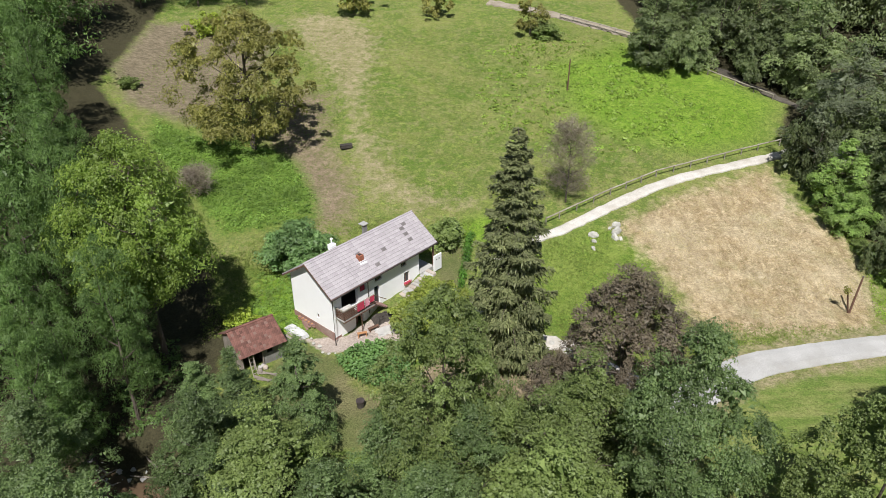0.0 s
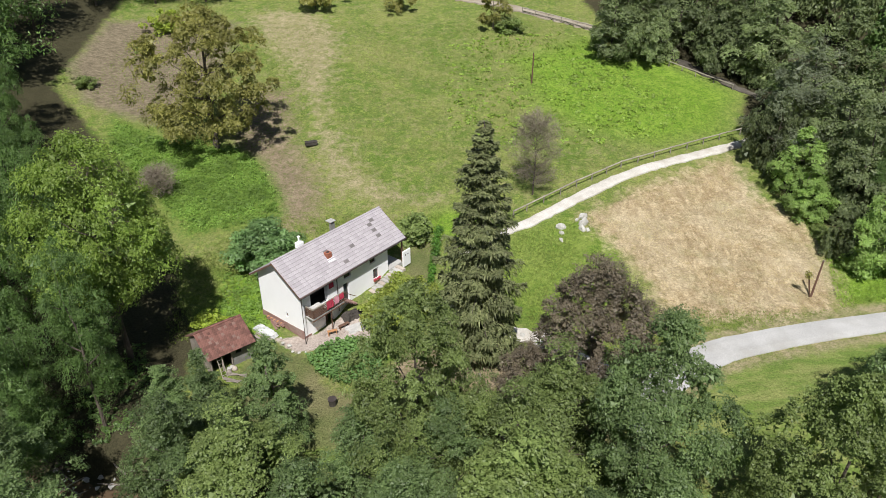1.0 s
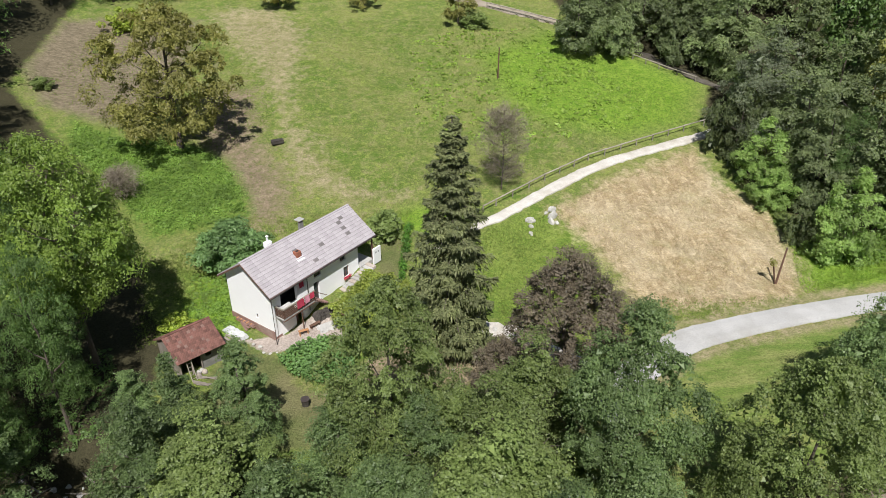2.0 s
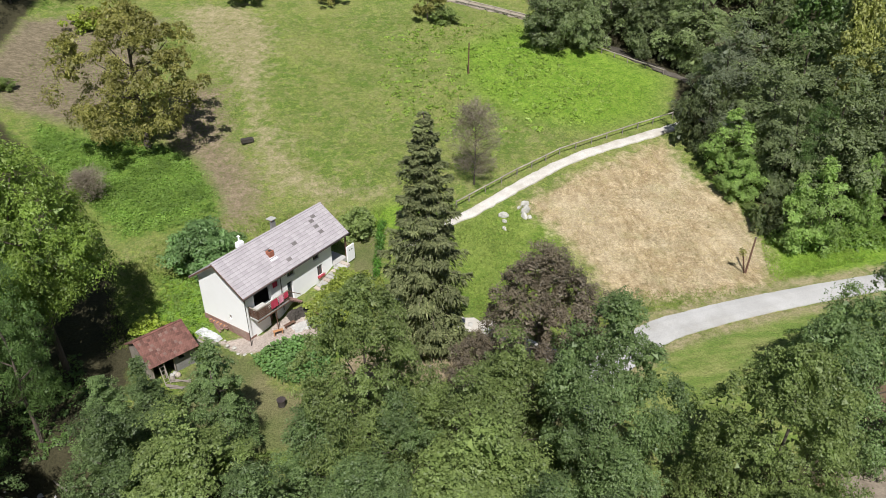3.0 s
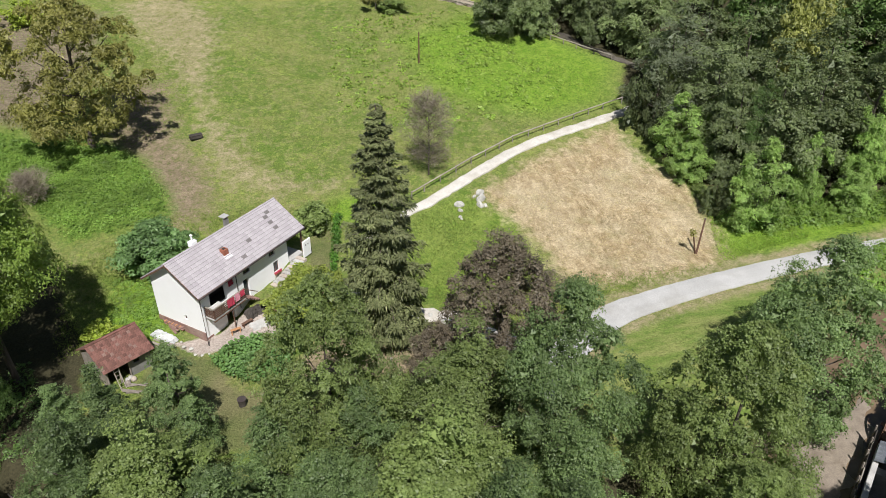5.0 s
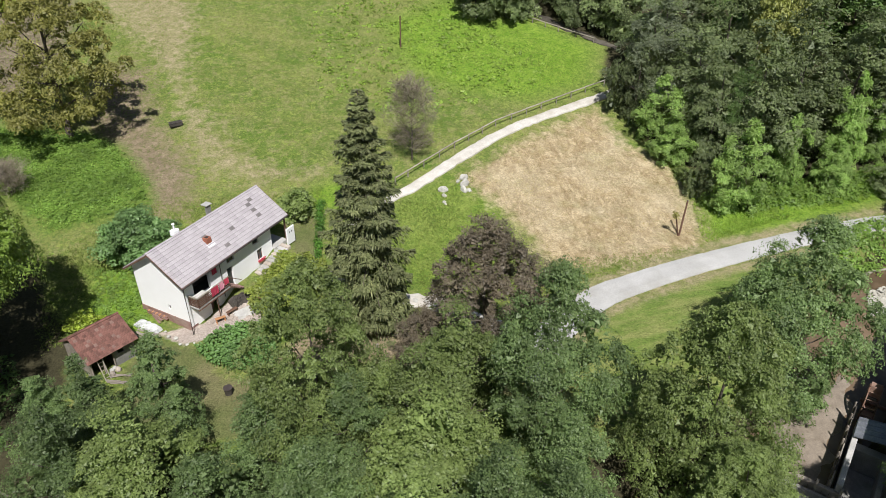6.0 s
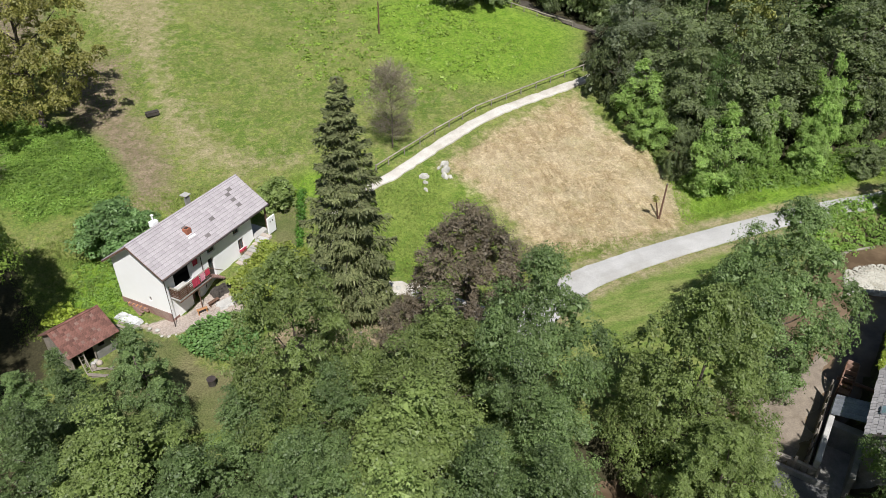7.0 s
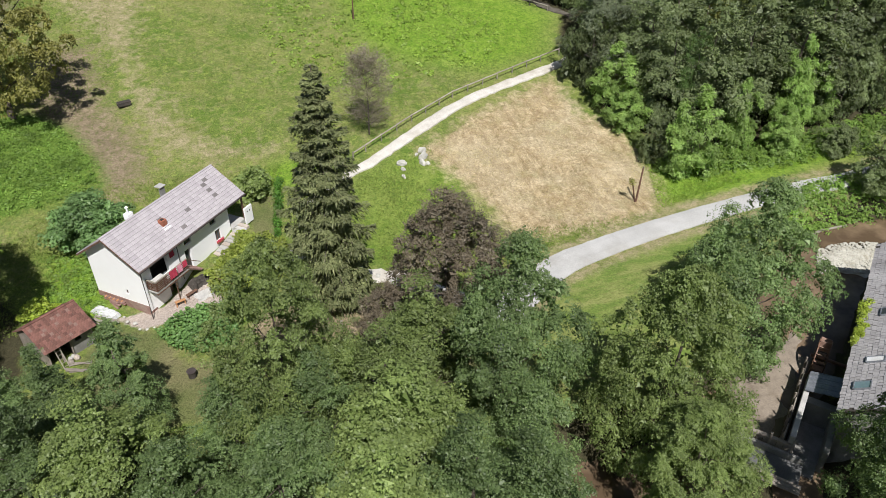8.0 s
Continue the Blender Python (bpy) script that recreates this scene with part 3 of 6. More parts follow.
alders = [
    [tree_thing("alder_tree", "slender " + ALDER, "tree", 13, 3.0, 0.4, "alder", 60, 30, 1.15, 0.135, 0.105, 11, 0.36, 0.22, flat=0.8, lift=0.45, gap=0.64, inner=0.1, sub=27, spray=0.25), 13, 3.0, False],
    [tree_thing("alder_tree", "broad " + ALDER, "tree", 14, 4.4, 0.7, "alder", 76, 24, 1.4, 0.145, 0.112, 12, 0.55, 0.2, flat=0.8, lift=0.45, gap=0.66, inner=0.1, tops=3, sub=28, spray=0.24), 14, 4.4, False],
    [tree_thing("alder_tree", "light " + ALDER, "tree", 14, 4.4, 0.7, "alder_light", 76, 24, 1.35, 0.145, 0.112, 13, 0.62, 0.2, flat=0.8, tops=3, lift=0.45, gap=0.66, inner=0.1, sub=28, spray=0.24), 14, 4.4, False],
    [tree_thing("alder_tree", "round-crowned " + ALDER, "tree", 14, 5.6, 0.7, "alder_light", 150, 20, 1.35, 0.145, 0.115, 14, 0.8, 0.14, flat=0.85, lift=0.45, gap=0.54, inner=0.06, sub=28, spray=0.24), 14, 5.6, False],
    [tree_thing("alder_tree", "full-crowned " + ALDER, "tree", 14, 5.6, 0.7, "alder", 150, 20, 1.35, 0.145, 0.115, 15, 0.66, 0.16, flat=0.85, lift=0.45, gap=0.54, inner=0.06, sub=28, spray=0.24), 14, 5.6, False],
]
grove(alders, [(-10.0, 38.3, 9.7, 2.3, 0), (-14.9, 38.8, 11.3, 2.8, 0), (-17.2, 37.8, 11.2, 3.0, 0), (-11.7, 31.9, 12.6, 5.2, 2), (-15.8, 34.0, 11.6, 3.7, 1), (0.0, 34.8, 15.8, 4.5, 3),
               (-3.4, 32.6, 11.4, 4.4, 1), (1.6, 32.0, 12.6, 3.8, 1), (8.6, 33.7, 13.6, 3.7, 2), (6.0, 31.4, 12.6, 3.4, 2), (6.9, 28.4, 14.2, 5.2, 2), (15.0, 32.3, 15.0, 4.8, 4)], "alders along the stream")
grove(alders, [(3.3, 20.9, 14.6, 4.2, 2), (14.6, 27.0, 13, 4.6, 1), (24.3, 27.4, 14.6, 6.2, 3), (35.7, 34.8, 15.0, 6.5, 4), (33.3, 17.0, 12.0, 4.4, 4), (22.5, 21.5, 8.2, 4.2, 3), (12.3, 21.5, 12.4, 4.4, 1), (-1.3, 27.6, 14, 4.9, 1), (-7.1, 28.6, 12.2, 4.8, 1),
               (-20.2, 26.1, 13, 4.8, 1), (-25.2, 31.2, 12.6, 4.6, 1), (8.8, 22.4, 13.4, 4.6, 1)], "alders along the stream")

beeches = [[tree_thing("copper_beech", "dark purple copper beech with a spreading crown", "tree", 13, 4.6, 2.0, "beech", 270, 17, 0.72, 0.16, 0.08, 23, 0.85, 0.16, flat=1.3, droop=-0.9, lift=0.9, limbs=9, inner=0.2, gap=0.52, sub=14, spray=0.42), 13, 4.6, False]]
grove(beeches, [(12.9, 40.2, 13.4, 4.7, 0), (8.2, 40.0, 6.8, 2.3, 0)], "purple beeches")

locusts = [
    [tree_thing("locust_tree", "tall feathery green locust tree on the wooded slope", "tree", 17, 5.2, 4.0, "locust", 84, 24, 1.5, 0.2, 0.09, 31, 0.85, 0.22, sub=16, tops=3, lift=0.7, gap=0.72, droop=0.55, flat=0.5, spray=0.4), 17, 5.2, False],
    [tree_thing("locust_tree", "yellowish green locust tree at the wood edge", "tree", 15, 4.6, 5.4, "locust_yellow", 170, 20, 1.3, 0.2, 0.095, 32, 1.0, 0.1, sub=15, lift=0.7, gap=0.52, inner=0.12, droop=0.55, flat=0.55, spray=0.4), 15, 4.6, False],
]
grove(locusts, [(-37.6, 63.0, 17, 3.6, 0), (-24.1, 48.8, 20.2, 4.9, 1), (-23.6, 41.0, 16.5, 4.0, 0), (-25.2, 45.8, 15.0, 4.2, 0), (-30.6, 51.0, 20.5, 4.4, 0), (-29.2, 41.0, 16.5, 4.4, 0), (-26.4, 38.6, 14.5, 3.6, 0), (-27.6, 36.2, 16, 4.2, 0),
                (-31.0, 45.6, 19.5, 4.6, 0), (-35.0, 64.5, 14.0, 2.4, 0), (-43.0, 73.5, 18.5, 4.2, 0), (-46.0, 79.5, 19, 5.2, 0), (-34.2, 56.0, 19.5, 4.2, 0)], "locust wood")

walnuts = [[tree_thing("walnut_tree", "old olive-brown walnut tree with bare twigs", "tree", 14, 7.2, 2.4, "walnut", 120, 22, 1.35, 0.24, 0.15, 41, 0.95, 0.24, gap=0.68, limbs=12, inner=0.12, sub=18, trunk=0.4, spray=0.34, droop=0.4), 14, 7.2, False]]
grove(walnuts, [(-23.9, 83.8, 16.4, 7.4, 0)], "")

fruit_trees = [[tree_thing("fruit_tree", "small sparse fruit tree with brownish leaves in the meadow", "tree", 6, 2.9, 0.9, "walnut", 34, 16, 0.85, 0.24, 0.15, 42, 0.8, 0.3, gap=0.7, limbs=6, sub=10, trunk=0.12, spray=0.36), 6, 2.9, False]]
grove(fruit_trees, [(14.2, 119.0, 6.0, 2.9, 0), (-1.0, 126.0, 5.6, 2.6, 0), (-15.6, 127.5, 8.0, 3.8, 0)], "fruit trees at the top of the meadow")

woods = [
    [tree_thing("woodland_tree", "dark green deciduous tree of the hillside wood", "tree", 13, 5.4, 1.0, "wood", 52, 21, 1.6, 0.27, 0.18, 51, 0.6, 0.28, limbs=4, tops=2, lift=0.5, gap=0.8, inner=0.1, sub=15, spray=0.33), 13, 5.4, False],
    [tree_thing("willow_tree", "grey-green willow at the wood edge", "tree", 14, 6.6, 0.8, "willow", 110, 22, 1.3, 0.26, 0.1, 52, 0.65, 0.25, tops=3, lift=0.8, limbs=6, droop=-0.3, gap=0.8, flat=1.0, sub=16, spray=0.36), 14, 6.6, False],
    [tree_thing("maple_sapling", "bright green young tree at the wood edge", "tree", 9, 4.4, 0.4, "maple", 66, 20, 1.0, 0.24, 0.13, 53, 0.6, 0.25, tops=3, limbs=4, gap=0.75, sub=15, spray=0.4, droop=0.5), 9, 4.4, False],
    [tree_thing("hazel_bush", "green hazel thicket at the wood edge", "tree", 8, 5.6, 0.2, "wood", 60, 20, 1.3, 0.26, 0.18, 54, 0.8, 0.28, tops=3, limbs=4, gap=0.75, sub=15, spray=0.34), 8, 5.6, False],
]
grove(woods, [(38.4, 106.8, 8, 5.0, 3), (45.8, 105, 9, 4.8, 3), (50.2, 98.8, 9, 4.6, 3), (31.2, 108, 12, 5.4, 0), (34.5, 113, 11, 5.2, 0), (52.0, 100, 14, 6.0, 0), (47.2, 105.5, 13, 5.6, 0), (42.6, 111.5, 12, 5.4, 0), (46.5, 80.5, 14, 7.0, 1), (44.5, 72.0, 8, 4.2, 2), (46.9, 58.9, 11.2, 4.3, 2), (44.6, 61.6, 5.6, 2.8, 3),
              (54.6, 61.2, 9.6, 2.7, 2), (59.4, 60.2, 6.6, 2.9, 2), (66.0, 58.4, 3.6, 3.2, 3), (49.0, 68.4, 14, 4.8, 0), (52.8, 66.4, 15, 5.2, 0)], "trees of the hillside wood")
grove(woods, [(58.1, 66.8, 15, 5.9, 0), (65.2, 66.0, 16, 6.4, 0), (43.3, 77, 10, 4.2, 3), (64, 50.5, 9, 3.6, 0), (70, 51, 9, 4, 3), (50, 75, 13, 5.5, 0), (56, 73, 14, 5.5, 0), (51, 86, 14, 6, 0), (58, 82, 14, 6, 0),
              (64, 74, 15, 6, 0), (72, 70, 15, 6, 0), (58, 92, 14, 6, 0), (45, 112, 13, 6, 0), (52, 108, 14, 6, 0), (38, 116, 13, 6, 0), (76, 64, 11, 5, 3), (43.4, 68.6, 6.6, 3.4, 2), (83, 71, 12, 5, 0), (86, 79, 13, 6, 0), (80, 80, 13, 5.5, 0), (92, 74, 12, 5.5, 0)], "trees of the hillside wood")
rng_far = random.Random(5)
far_rows = []
for gx in range(9):
    for gy in range(6):
        x, y = 36 + gx * 8.5 + rng_far.uniform(-3, 3), 84 + gy * 11 + rng_far.uniform(-4, 4)
        if y > 120 - 0.1 * x + (6 if x < 50 else 0) or x > 60 + (y - 84) * 0.2:
            far_rows.append((x, y, rng_far.uniform(10, 17), rng_far.uniform(4.2, 5.8), rng_far.choice((0, 1, 1))))
grove(locusts, [(50.6, 66.0, 12.5, 3.4, 0)], "")
grove(woods, [(62.2, 62.8, 13.2, 3.0, 2), (66.8, 63.4, 8.6, 2.8, 2), (70.6, 63.6, 7.0, 3.4, 3), (74.2, 65.0, 8.0, 3.8, 3)], "trees of the hillside wood")
yellowing = [[tree_thing("ash_tree", "yellowing ash tree high in the hillside wood", "tree", 12, 4.4, 1.0, "yellowing", 110, 120, 1.0, 0.36, 0.2, 57, 0.6, 0.25, tops=2, limbs=4), 12, 4.4, False]]
grove(yellowing, [(68.0, 86.4, 16, 4.8, 0), (74, 92, 14, 4.4, 0), (62.5, 80.5, 15, 3.8, 0)], "yellowing trees")
far_wood = [[tree_thing("woodland_tree", "light green tree far up the wood", "tree", 13, 5.0, 1.0, "locust", 80, 75, 1.3, 0.56, 0.3, 56, 0.3, 0.3, limbs=2), 13, 5.0, False], [tree_thing("woodland_tree", "dark green tree far up the wood", "tree", 13, 5.6, 1.0, "wood", 80, 75, 1.4, 0.56, 0.4, 55, 0.5, 0.3, limbs=2), 13, 5.6, False]]
grove(far_wood, far_rows, "far woodland trees")
far_locust = [[tree_thing("locust_tree", "green locust tree deep in the wood", "tree", 17, 6.0, 2.0, "locust", 70, 90, 1.9, 0.52, 0.22, 33, 0.4, 0.3, limbs=2), 17, 6.0, False]]
grove(far_locust, [(-45, 66, 20, 5.5, 0), (-38, 54, 20, 5.5, 0), (-36, 44, 18, 5.5, 0), (-53, 93, 17, 6, 0), (-55, 110, 16, 6, 0), (-51, 124, 12, 5, 0), (-43, 129, 11, 5, 0), (-35, 131, 10, 4.5, 0)], "locust wood")
for gx in range(2):
    for gy in range(4):
        x, y = -58 - gx * 9 + rng_far.uniform(-3, 3), 50 + gy * 17 + rng_far.uniform(-4, 4)
        grove(far_locust, [(x, y, rng_far.uniform(15, 19), 6.5, 0)], "locust wood")

bushes = [[tree_thing("round_bush", "dense dark green round bush behind the house", "bush", 4.6, 3.2, 0.0, "bush", 110, 150, 0.75, 0.28, 0.16, 61, 0.9, 0.12, limbs=3, trunk=0.12), 4.6, 3.2, False],
          [tree_thing("shrub", "leafy green shrub in the grass", "bush", 3.2, 2.0, 0.0, "alder_light", 40, 110, 0.65, 0.28, 0.18, 62, 0.9, 0.25, limbs=3, trunk=0.08), 3.2, 2.0, False],
          [tree_thing("yellow_shrub", "bright yellow-green shrub by the wood", "bush", 3.0, 2.4, 0.0, "yellow", 40, 90, 0.7, 0.34, 0.2, 63, 0.9, 0.3, limbs=3, trunk=0.08), 3.0, 2.4, False]]
grove(bushes, [(-14.7, 62.0, 4.6, 3.6, 0), (0.3, 65.0, 3.0, 2.1, 1), (17.0, 118.0, 2.6, 2.2, 1), (-38.5, 118.0, 3.4, 3.0, 2), 
               (44.0, 64.8, 1.2, 1.1, 1), (-18.6, 53.4, 1.4, 1.0, 2), (-44, 97, 1.6, 1.4, 1), (-40, 110, 1.2, 1.2, 1)], "bushes")


def spruce_tree(x, y, h, r, seed=71):
    """A spruce: whorls of hanging boughs with needle sprays, short at the pointed top."""
    rng = np.random.RandomState(seed)
    t = thing("spruce_tree", pose(x, y, at(x, y)), "tall dark spruce with drooping boughs beside the house", "tree")
    part("trunk", limb(bmesh.new(), [(0, 0, -0.4), (0.05, 0.02, h * 0.5), (0, 0, h * 0.985)], 0.34, 0.03, 9), M["bark"], t)
    whorls = 30
    for group in range(3):
        quads, bm = [], bmesh.new()
        for w in range(group, whorls, 3):
            f = (w + 0.5) / whorls
            z1 = 1.6 + (h - 1.9) * f ** 0.94
            reach0 = r * (1.0 - f) ** 0.74 + 0.25
            many = 6
            for b in range(many):
                a = b * 2 * np.pi / many + w * 0.77 + rng.uniform(-0.3, 0.3)
                reach = reach0 * rng.uniform(0.5, 1.22)
                z0 = z1 + (h - 1.9) / whorls * (b / many - 0.5) + rng.uniform(-0.5, 0.5) * (1 - 0.8 * f)
                out = np.array([np.cos(a), np.sin(a), 0])
                side = np.array([-np.sin(a), np.cos(a), 0])
                drop = reach * rng.uniform(0.30, 0.55) * (1.15 - 0.8 * f)
                foot = np.array([0, 0, z0])
                tip = out * reach + np.array([0, 0, z0 - drop + reach * 0.14])
                midp = out * reach * 0.6 + np.array([0, 0, z0 - drop * 0.85])
                limb(bm, [(0, 0, z0), out * reach * 0.3 + np.array([0, 0, z0 - drop * 0.3]), midp * 0.6 + tip * 0.4, tip], 0.04, 0.008, 4)
                k = int(75 + 110 * reach / r)
                s = rng.rand(k) ** 0.7
                p = ((1 - s) ** 2)[:, None] * foot + (2 * s * (1 - s))[:, None] * midp + (s * s)[:, None] * tip
                spread = 0.16 + 0.5 * np.sin(np.pi * np.clip(0.12 + s * 0.86, 0, 1)) * reach ** 0.55 * 0.85
                sd = rng.uniform(-1, 1, k)
                p = p + np.outer(sd * spread, side) - np.outer(np.abs(sd) ** 1.5 * spread * 0.55, [0, 0, 1.0])
                hang = (0.28 + 0.5 * rng.rand(k)) * (1.15 - 0.75 * f)
                d = np.outer(np.full(k, 0.22 + 0.5 * f), out) + np.outer(sd * 0.35, side) - np.outer(np.full(k, 0.9 - 0.55 * f), [0, 0, 1.0]) + rng.randn(k, 3) * 0.12
                d /= np.linalg.norm(d, axis=1)[:, None]
                wv = np.cross(d, out + rng.randn(k, 3) * 0.6)
                wv /= np.linalg.norm(wv, axis=1)[:, None]
                L, W = d * hang[:, None], wv * 0.07
                quads.append(np.stack([p - W * 0.6, p + L * 0.4 + W, p + L, p + L * 0.4 - W], 1))
                top = out * 0.7 + rng.randn(k, 3) * 0.2 + np.outer(sd * 0.9, side)
                top /= np.linalg.norm(top, axis=1)[:, None]
                wv = np.cross(top, [0, 0, 1.0])
                L, W = top * 0.24, wv * 0.07
                quads.append(np.stack([p + [0, 0, 0.04], p + L * 0.45 + W, p + L, p + L * 0.45 - W], 1))
        tagged(part("bough_mass", bm, M["bark"], t), kind="stuff")
        tagged(attach("needle_mass", quads_mesh("needle_mass", np.concatenate(quads), M["spruce"]), t), kind="stuff")
    return t


spruce_tree(5.5, 49.3, 21.0, 4.3)


def dead_tree(x, y, h, r, seed=81, dense=1.0):
    """A leafless grey-brown tree with a haze of fine twigs."""
    rng = np.random.RandomState(seed)
    t = thing("bare_tree", pose(x, y, at(x, y)), "withered grey-brown tree with bare fine twigs", "tree")
    part("trunk", limb(bmesh.new(), [(0, 0, -0.3), (0.1, 0, h * 0.4), (0, 0.1, h * 0.95)], 0.11, 0.015, 6), M["bark"], t)
    quads = []
    for i in range(34):
        f = 0.12 + 0.85 * i / 34
        a = i * 2.4
        reach = r * math.sin(math.pi * min(0.2 + 0.75 * f, 1)) ** 0.8 * rng.uniform(0.7, 1.1)
        tip = Vector((math.cos(a) * reach, math.sin(a) * reach, h * f + reach * 0.55))
        foot = Vector((0, 0, h * f))
        part("branch", limb(bmesh.new(), (foot, foot.lerp(tip, 0.55) + Vector((0, 0, 0.1)), tip), 0.035, 0.006, 4), M["bark"], t)
        k = int((150 + 170 * f) * dense)
        s = 0.25 + 0.75 * rng.rand(k)
        p = np.outer(1 - s, foot) + np.outer(s, tip) + rng.randn(k, 3) * 0.32
        d = rng.randn(k, 3) + np.array([math.cos(a), math.sin(a), 0.8])
        d /= np.linalg.norm(d, axis=1)[:, None]
        w = np.cross(d, rng.randn(k, 3))
        w /= np.linalg.norm(w, axis=1)[:, None]
        L, W = d * rng.uniform(0.25, 0.6, k)[:, None], w * 0.016
        quads.append(np.stack([p - W, p + W, p + L + W * 0.4, p + L - W * 0.4], 1))
    tagged(attach("twig_haze", quads_mesh("twig_haze", np.concatenate(quads), M["twig"]), t), kind="stuff")
    return t


dead_tree(13.9, 73.0, 9.4, 3.3)
dead_tree(-28.2, 73.6, 3.0, 2.2, 83, 0.55)


# ---- ground growth ----
def scatter(poly, count, rng, margin=0.0):
    p = np.array(poly)
    lo, hi = p.min(0), p.max(0)
    out = np.empty((0, 2))
    while len(out) < count:
        q = lo + rng.rand(count * 2, 2) * (hi - lo)
        q = q[inside(q[:, 0], q[:, 1], poly) > margin * rng.rand(len(q))]
        out = np.concatenate([out, q])
    return out[:count]


def tufts(name, poly, count, size, mat, label, seed, margin=1.0, blades=3, width=0.18, lie=0.5):
    """Grass tufts, nobody could count them: thin bent blades in small bunches."""
    rng = np.random.RandomState(seed)
    q = scatter(poly, count, rng, margin)
    q = np.repeat(q, blades, 0) + rng.randn(count * blades, 2) * size * 0.35
    z = land(q[:, 0], q[:, 1]) + 0.05
    p = np.stack([q[:, 0], q[:, 1], z], 1)
    n = len(p)
    d = np.stack([rng.randn(n) * lie, rng.randn(n) * lie, np.ones(n)], 1)
    d /= np.linalg.norm(d, axis=1)[:, None]
    w = np.cross(d, rng.randn(n, 3))
    w /= np.linalg.norm(w, axis=1)[:, None]
    L, W = d * size * rng.uniform(0.5, 1.4, n)[:, None], w * size * width
    ob = new(name, quads_mesh(name, np.stack([p - W, p + W, p + L], 1), M[mat]))
    return tagged(ob, label, "grass", kind="stuff")


def herbage(name, poly, clumps, radius, per, length, width, mat, label, seed, margin=0.5, flat=0.7):
    """Leafy ground cover in clumps."""
    rng = np.random.RandomState(seed)
    q = scatter(poly, clumps, rng, margin)
    r = radius * rng.uniform(0.65, 1.35, clumps) * (0.45 + rng.rand(clumps) ** 2 * 1.2)
    c = np.stack([q[:, 0], q[:, 1], land(q[:, 0], q[:, 1]) + r * 0.36 * flat], 1)
    ob = new(name, quads_mesh(name, leaf_quads(rng, c, r, per, length, width, 0.8, flat), M[mat]))
    return tagged(ob, label, "undergrowth", kind="stuff")


MEADOW = [(-14, 120), (24, 124), (44, 93), (42, 86), (30, 81), (14, 73), (6, 68), (-2, 70), (-10, 80)]
tufts("meadow_grass", MEADOW, 20000, 0.14, "blade", "green and dry meadow grass on the slope", 101)
tufts("field_stubble", DRY_FIELD, 9000, 0.13, "straw", "dry straw lying on the mown field", 102, lie=2.5)
tufts("verge_grass", [(10, 66), (20, 70), (20, 60), (24, 54), (40, 53), (39, 52.3), (26, 49.5), (18, 45), (10, 52), (8, 60)], 7000, 0.16, "blade", "grass round the dry field", 103)
tufts("lane_bank_grass", [(40, 53.2), (43, 62), (43, 70), (46, 60), (66, 60), (70, 57.5), (54, 56)], 6000, 0.17, "dock", "green grass between lane and wood", 104, 0.3)
tufts("slope_grass", [(-44, 116), (-14, 122), (-13, 88), (-19, 83), (-28, 84), (-44, 96)], 7000, 0.16, "blade", "sparse dry grass on the brown slope", 105)
tufts("house_grass", [(-22, 50), (-24, 62), (-16, 70), (4, 70), (3, 62), (-6, 64), (-15, 58), (-17, 52)], 7000, 0.17, "blade", "grass round the house", 106)
herbage("nettle_patch", WEEDS, 1700, 0.44, 22, 0.2, 0.11, "nettle", "bright green nettles and brambles on the slope", 111, 1.2, 0.7)
herbage("wood_edge_weeds", [(46, 57.5), (48, 62), (70, 62.5), (82, 64), (82, 59), (60, 56.8)], 620, 0.6, 34, 0.3, 0.18, "nettle", "green weeds along the lane", 112)
herbage("stream_weeds", [(57, 47.5), (70, 48), (70, 53.5), (58, 53), (52, 49.5), (50, 46.5)], 420, 0.6, 34, 0.3, 0.18, "nettle", "weeds on the stream bank", 113)
herbage("dock_plants", [(4, 88), (6, 116), (28, 118), (34, 100), (38, 90), (28, 84), (14, 82)], 900, 0.34, 16, 0.34, 0.24, "dock", "dock plants scattered over the meadow", 114, 0.5, 0.3)
herbage("shady_growth", [(-33, 76), (-25, 66), (-24, 61), (-28, 58), (-36, 60)], 260, 0.6, 26, 0.28, 0.16, "locust", "green growth in the shade of the wood", 115)
herbage("bank_growth", [(-28, 39.5), (-27, 47), (-24, 52), (-21.5, 46), (-21, 39.8)], 160, 0.45, 24, 0.24, 0.12, "locust", "sparse green growth on the shaded bank", 117)
herbage("house_bank_growth", [(-18.6, 60.9), (-14.7, 60.0), (-12.7, 51.6), (-15.7, 50.4), (-18.4, 51.3), (-19.7, 53.6), (-18.6, 56.8)], 320, 0.36, 22, 0.2, 0.11, "nettle", "bright weeds beside the gable", 116, 0.5, 0.5)


# ---- building matter ----
_p = Nodes("white_plaster")
_pc = _p.mix(_p.ramp(_p.noise(0.5, 5, 0.65), (0.35, 0.0), (0.7, 1.0)), (0.90, 0.896, 0.89), (0.86, 0.852, 0.84))
_p.bump(_p.noise(22.0), 0.2, 0.01)
M["plaster"] = _p.finish(_pc, 0.85, spec=0.2)
M["plinth"] = rough_matter("brown_plinth", (0.20, 0.115, 0.095), (0.30, 0.19, 0.16), 1.5, 20.0, bump=0.6, depth=0.02, stain=(0.34, 0.28, 0.24))
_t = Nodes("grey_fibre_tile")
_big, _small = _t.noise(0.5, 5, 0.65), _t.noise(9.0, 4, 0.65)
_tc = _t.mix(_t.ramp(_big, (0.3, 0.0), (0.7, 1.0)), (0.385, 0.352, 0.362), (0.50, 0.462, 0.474))
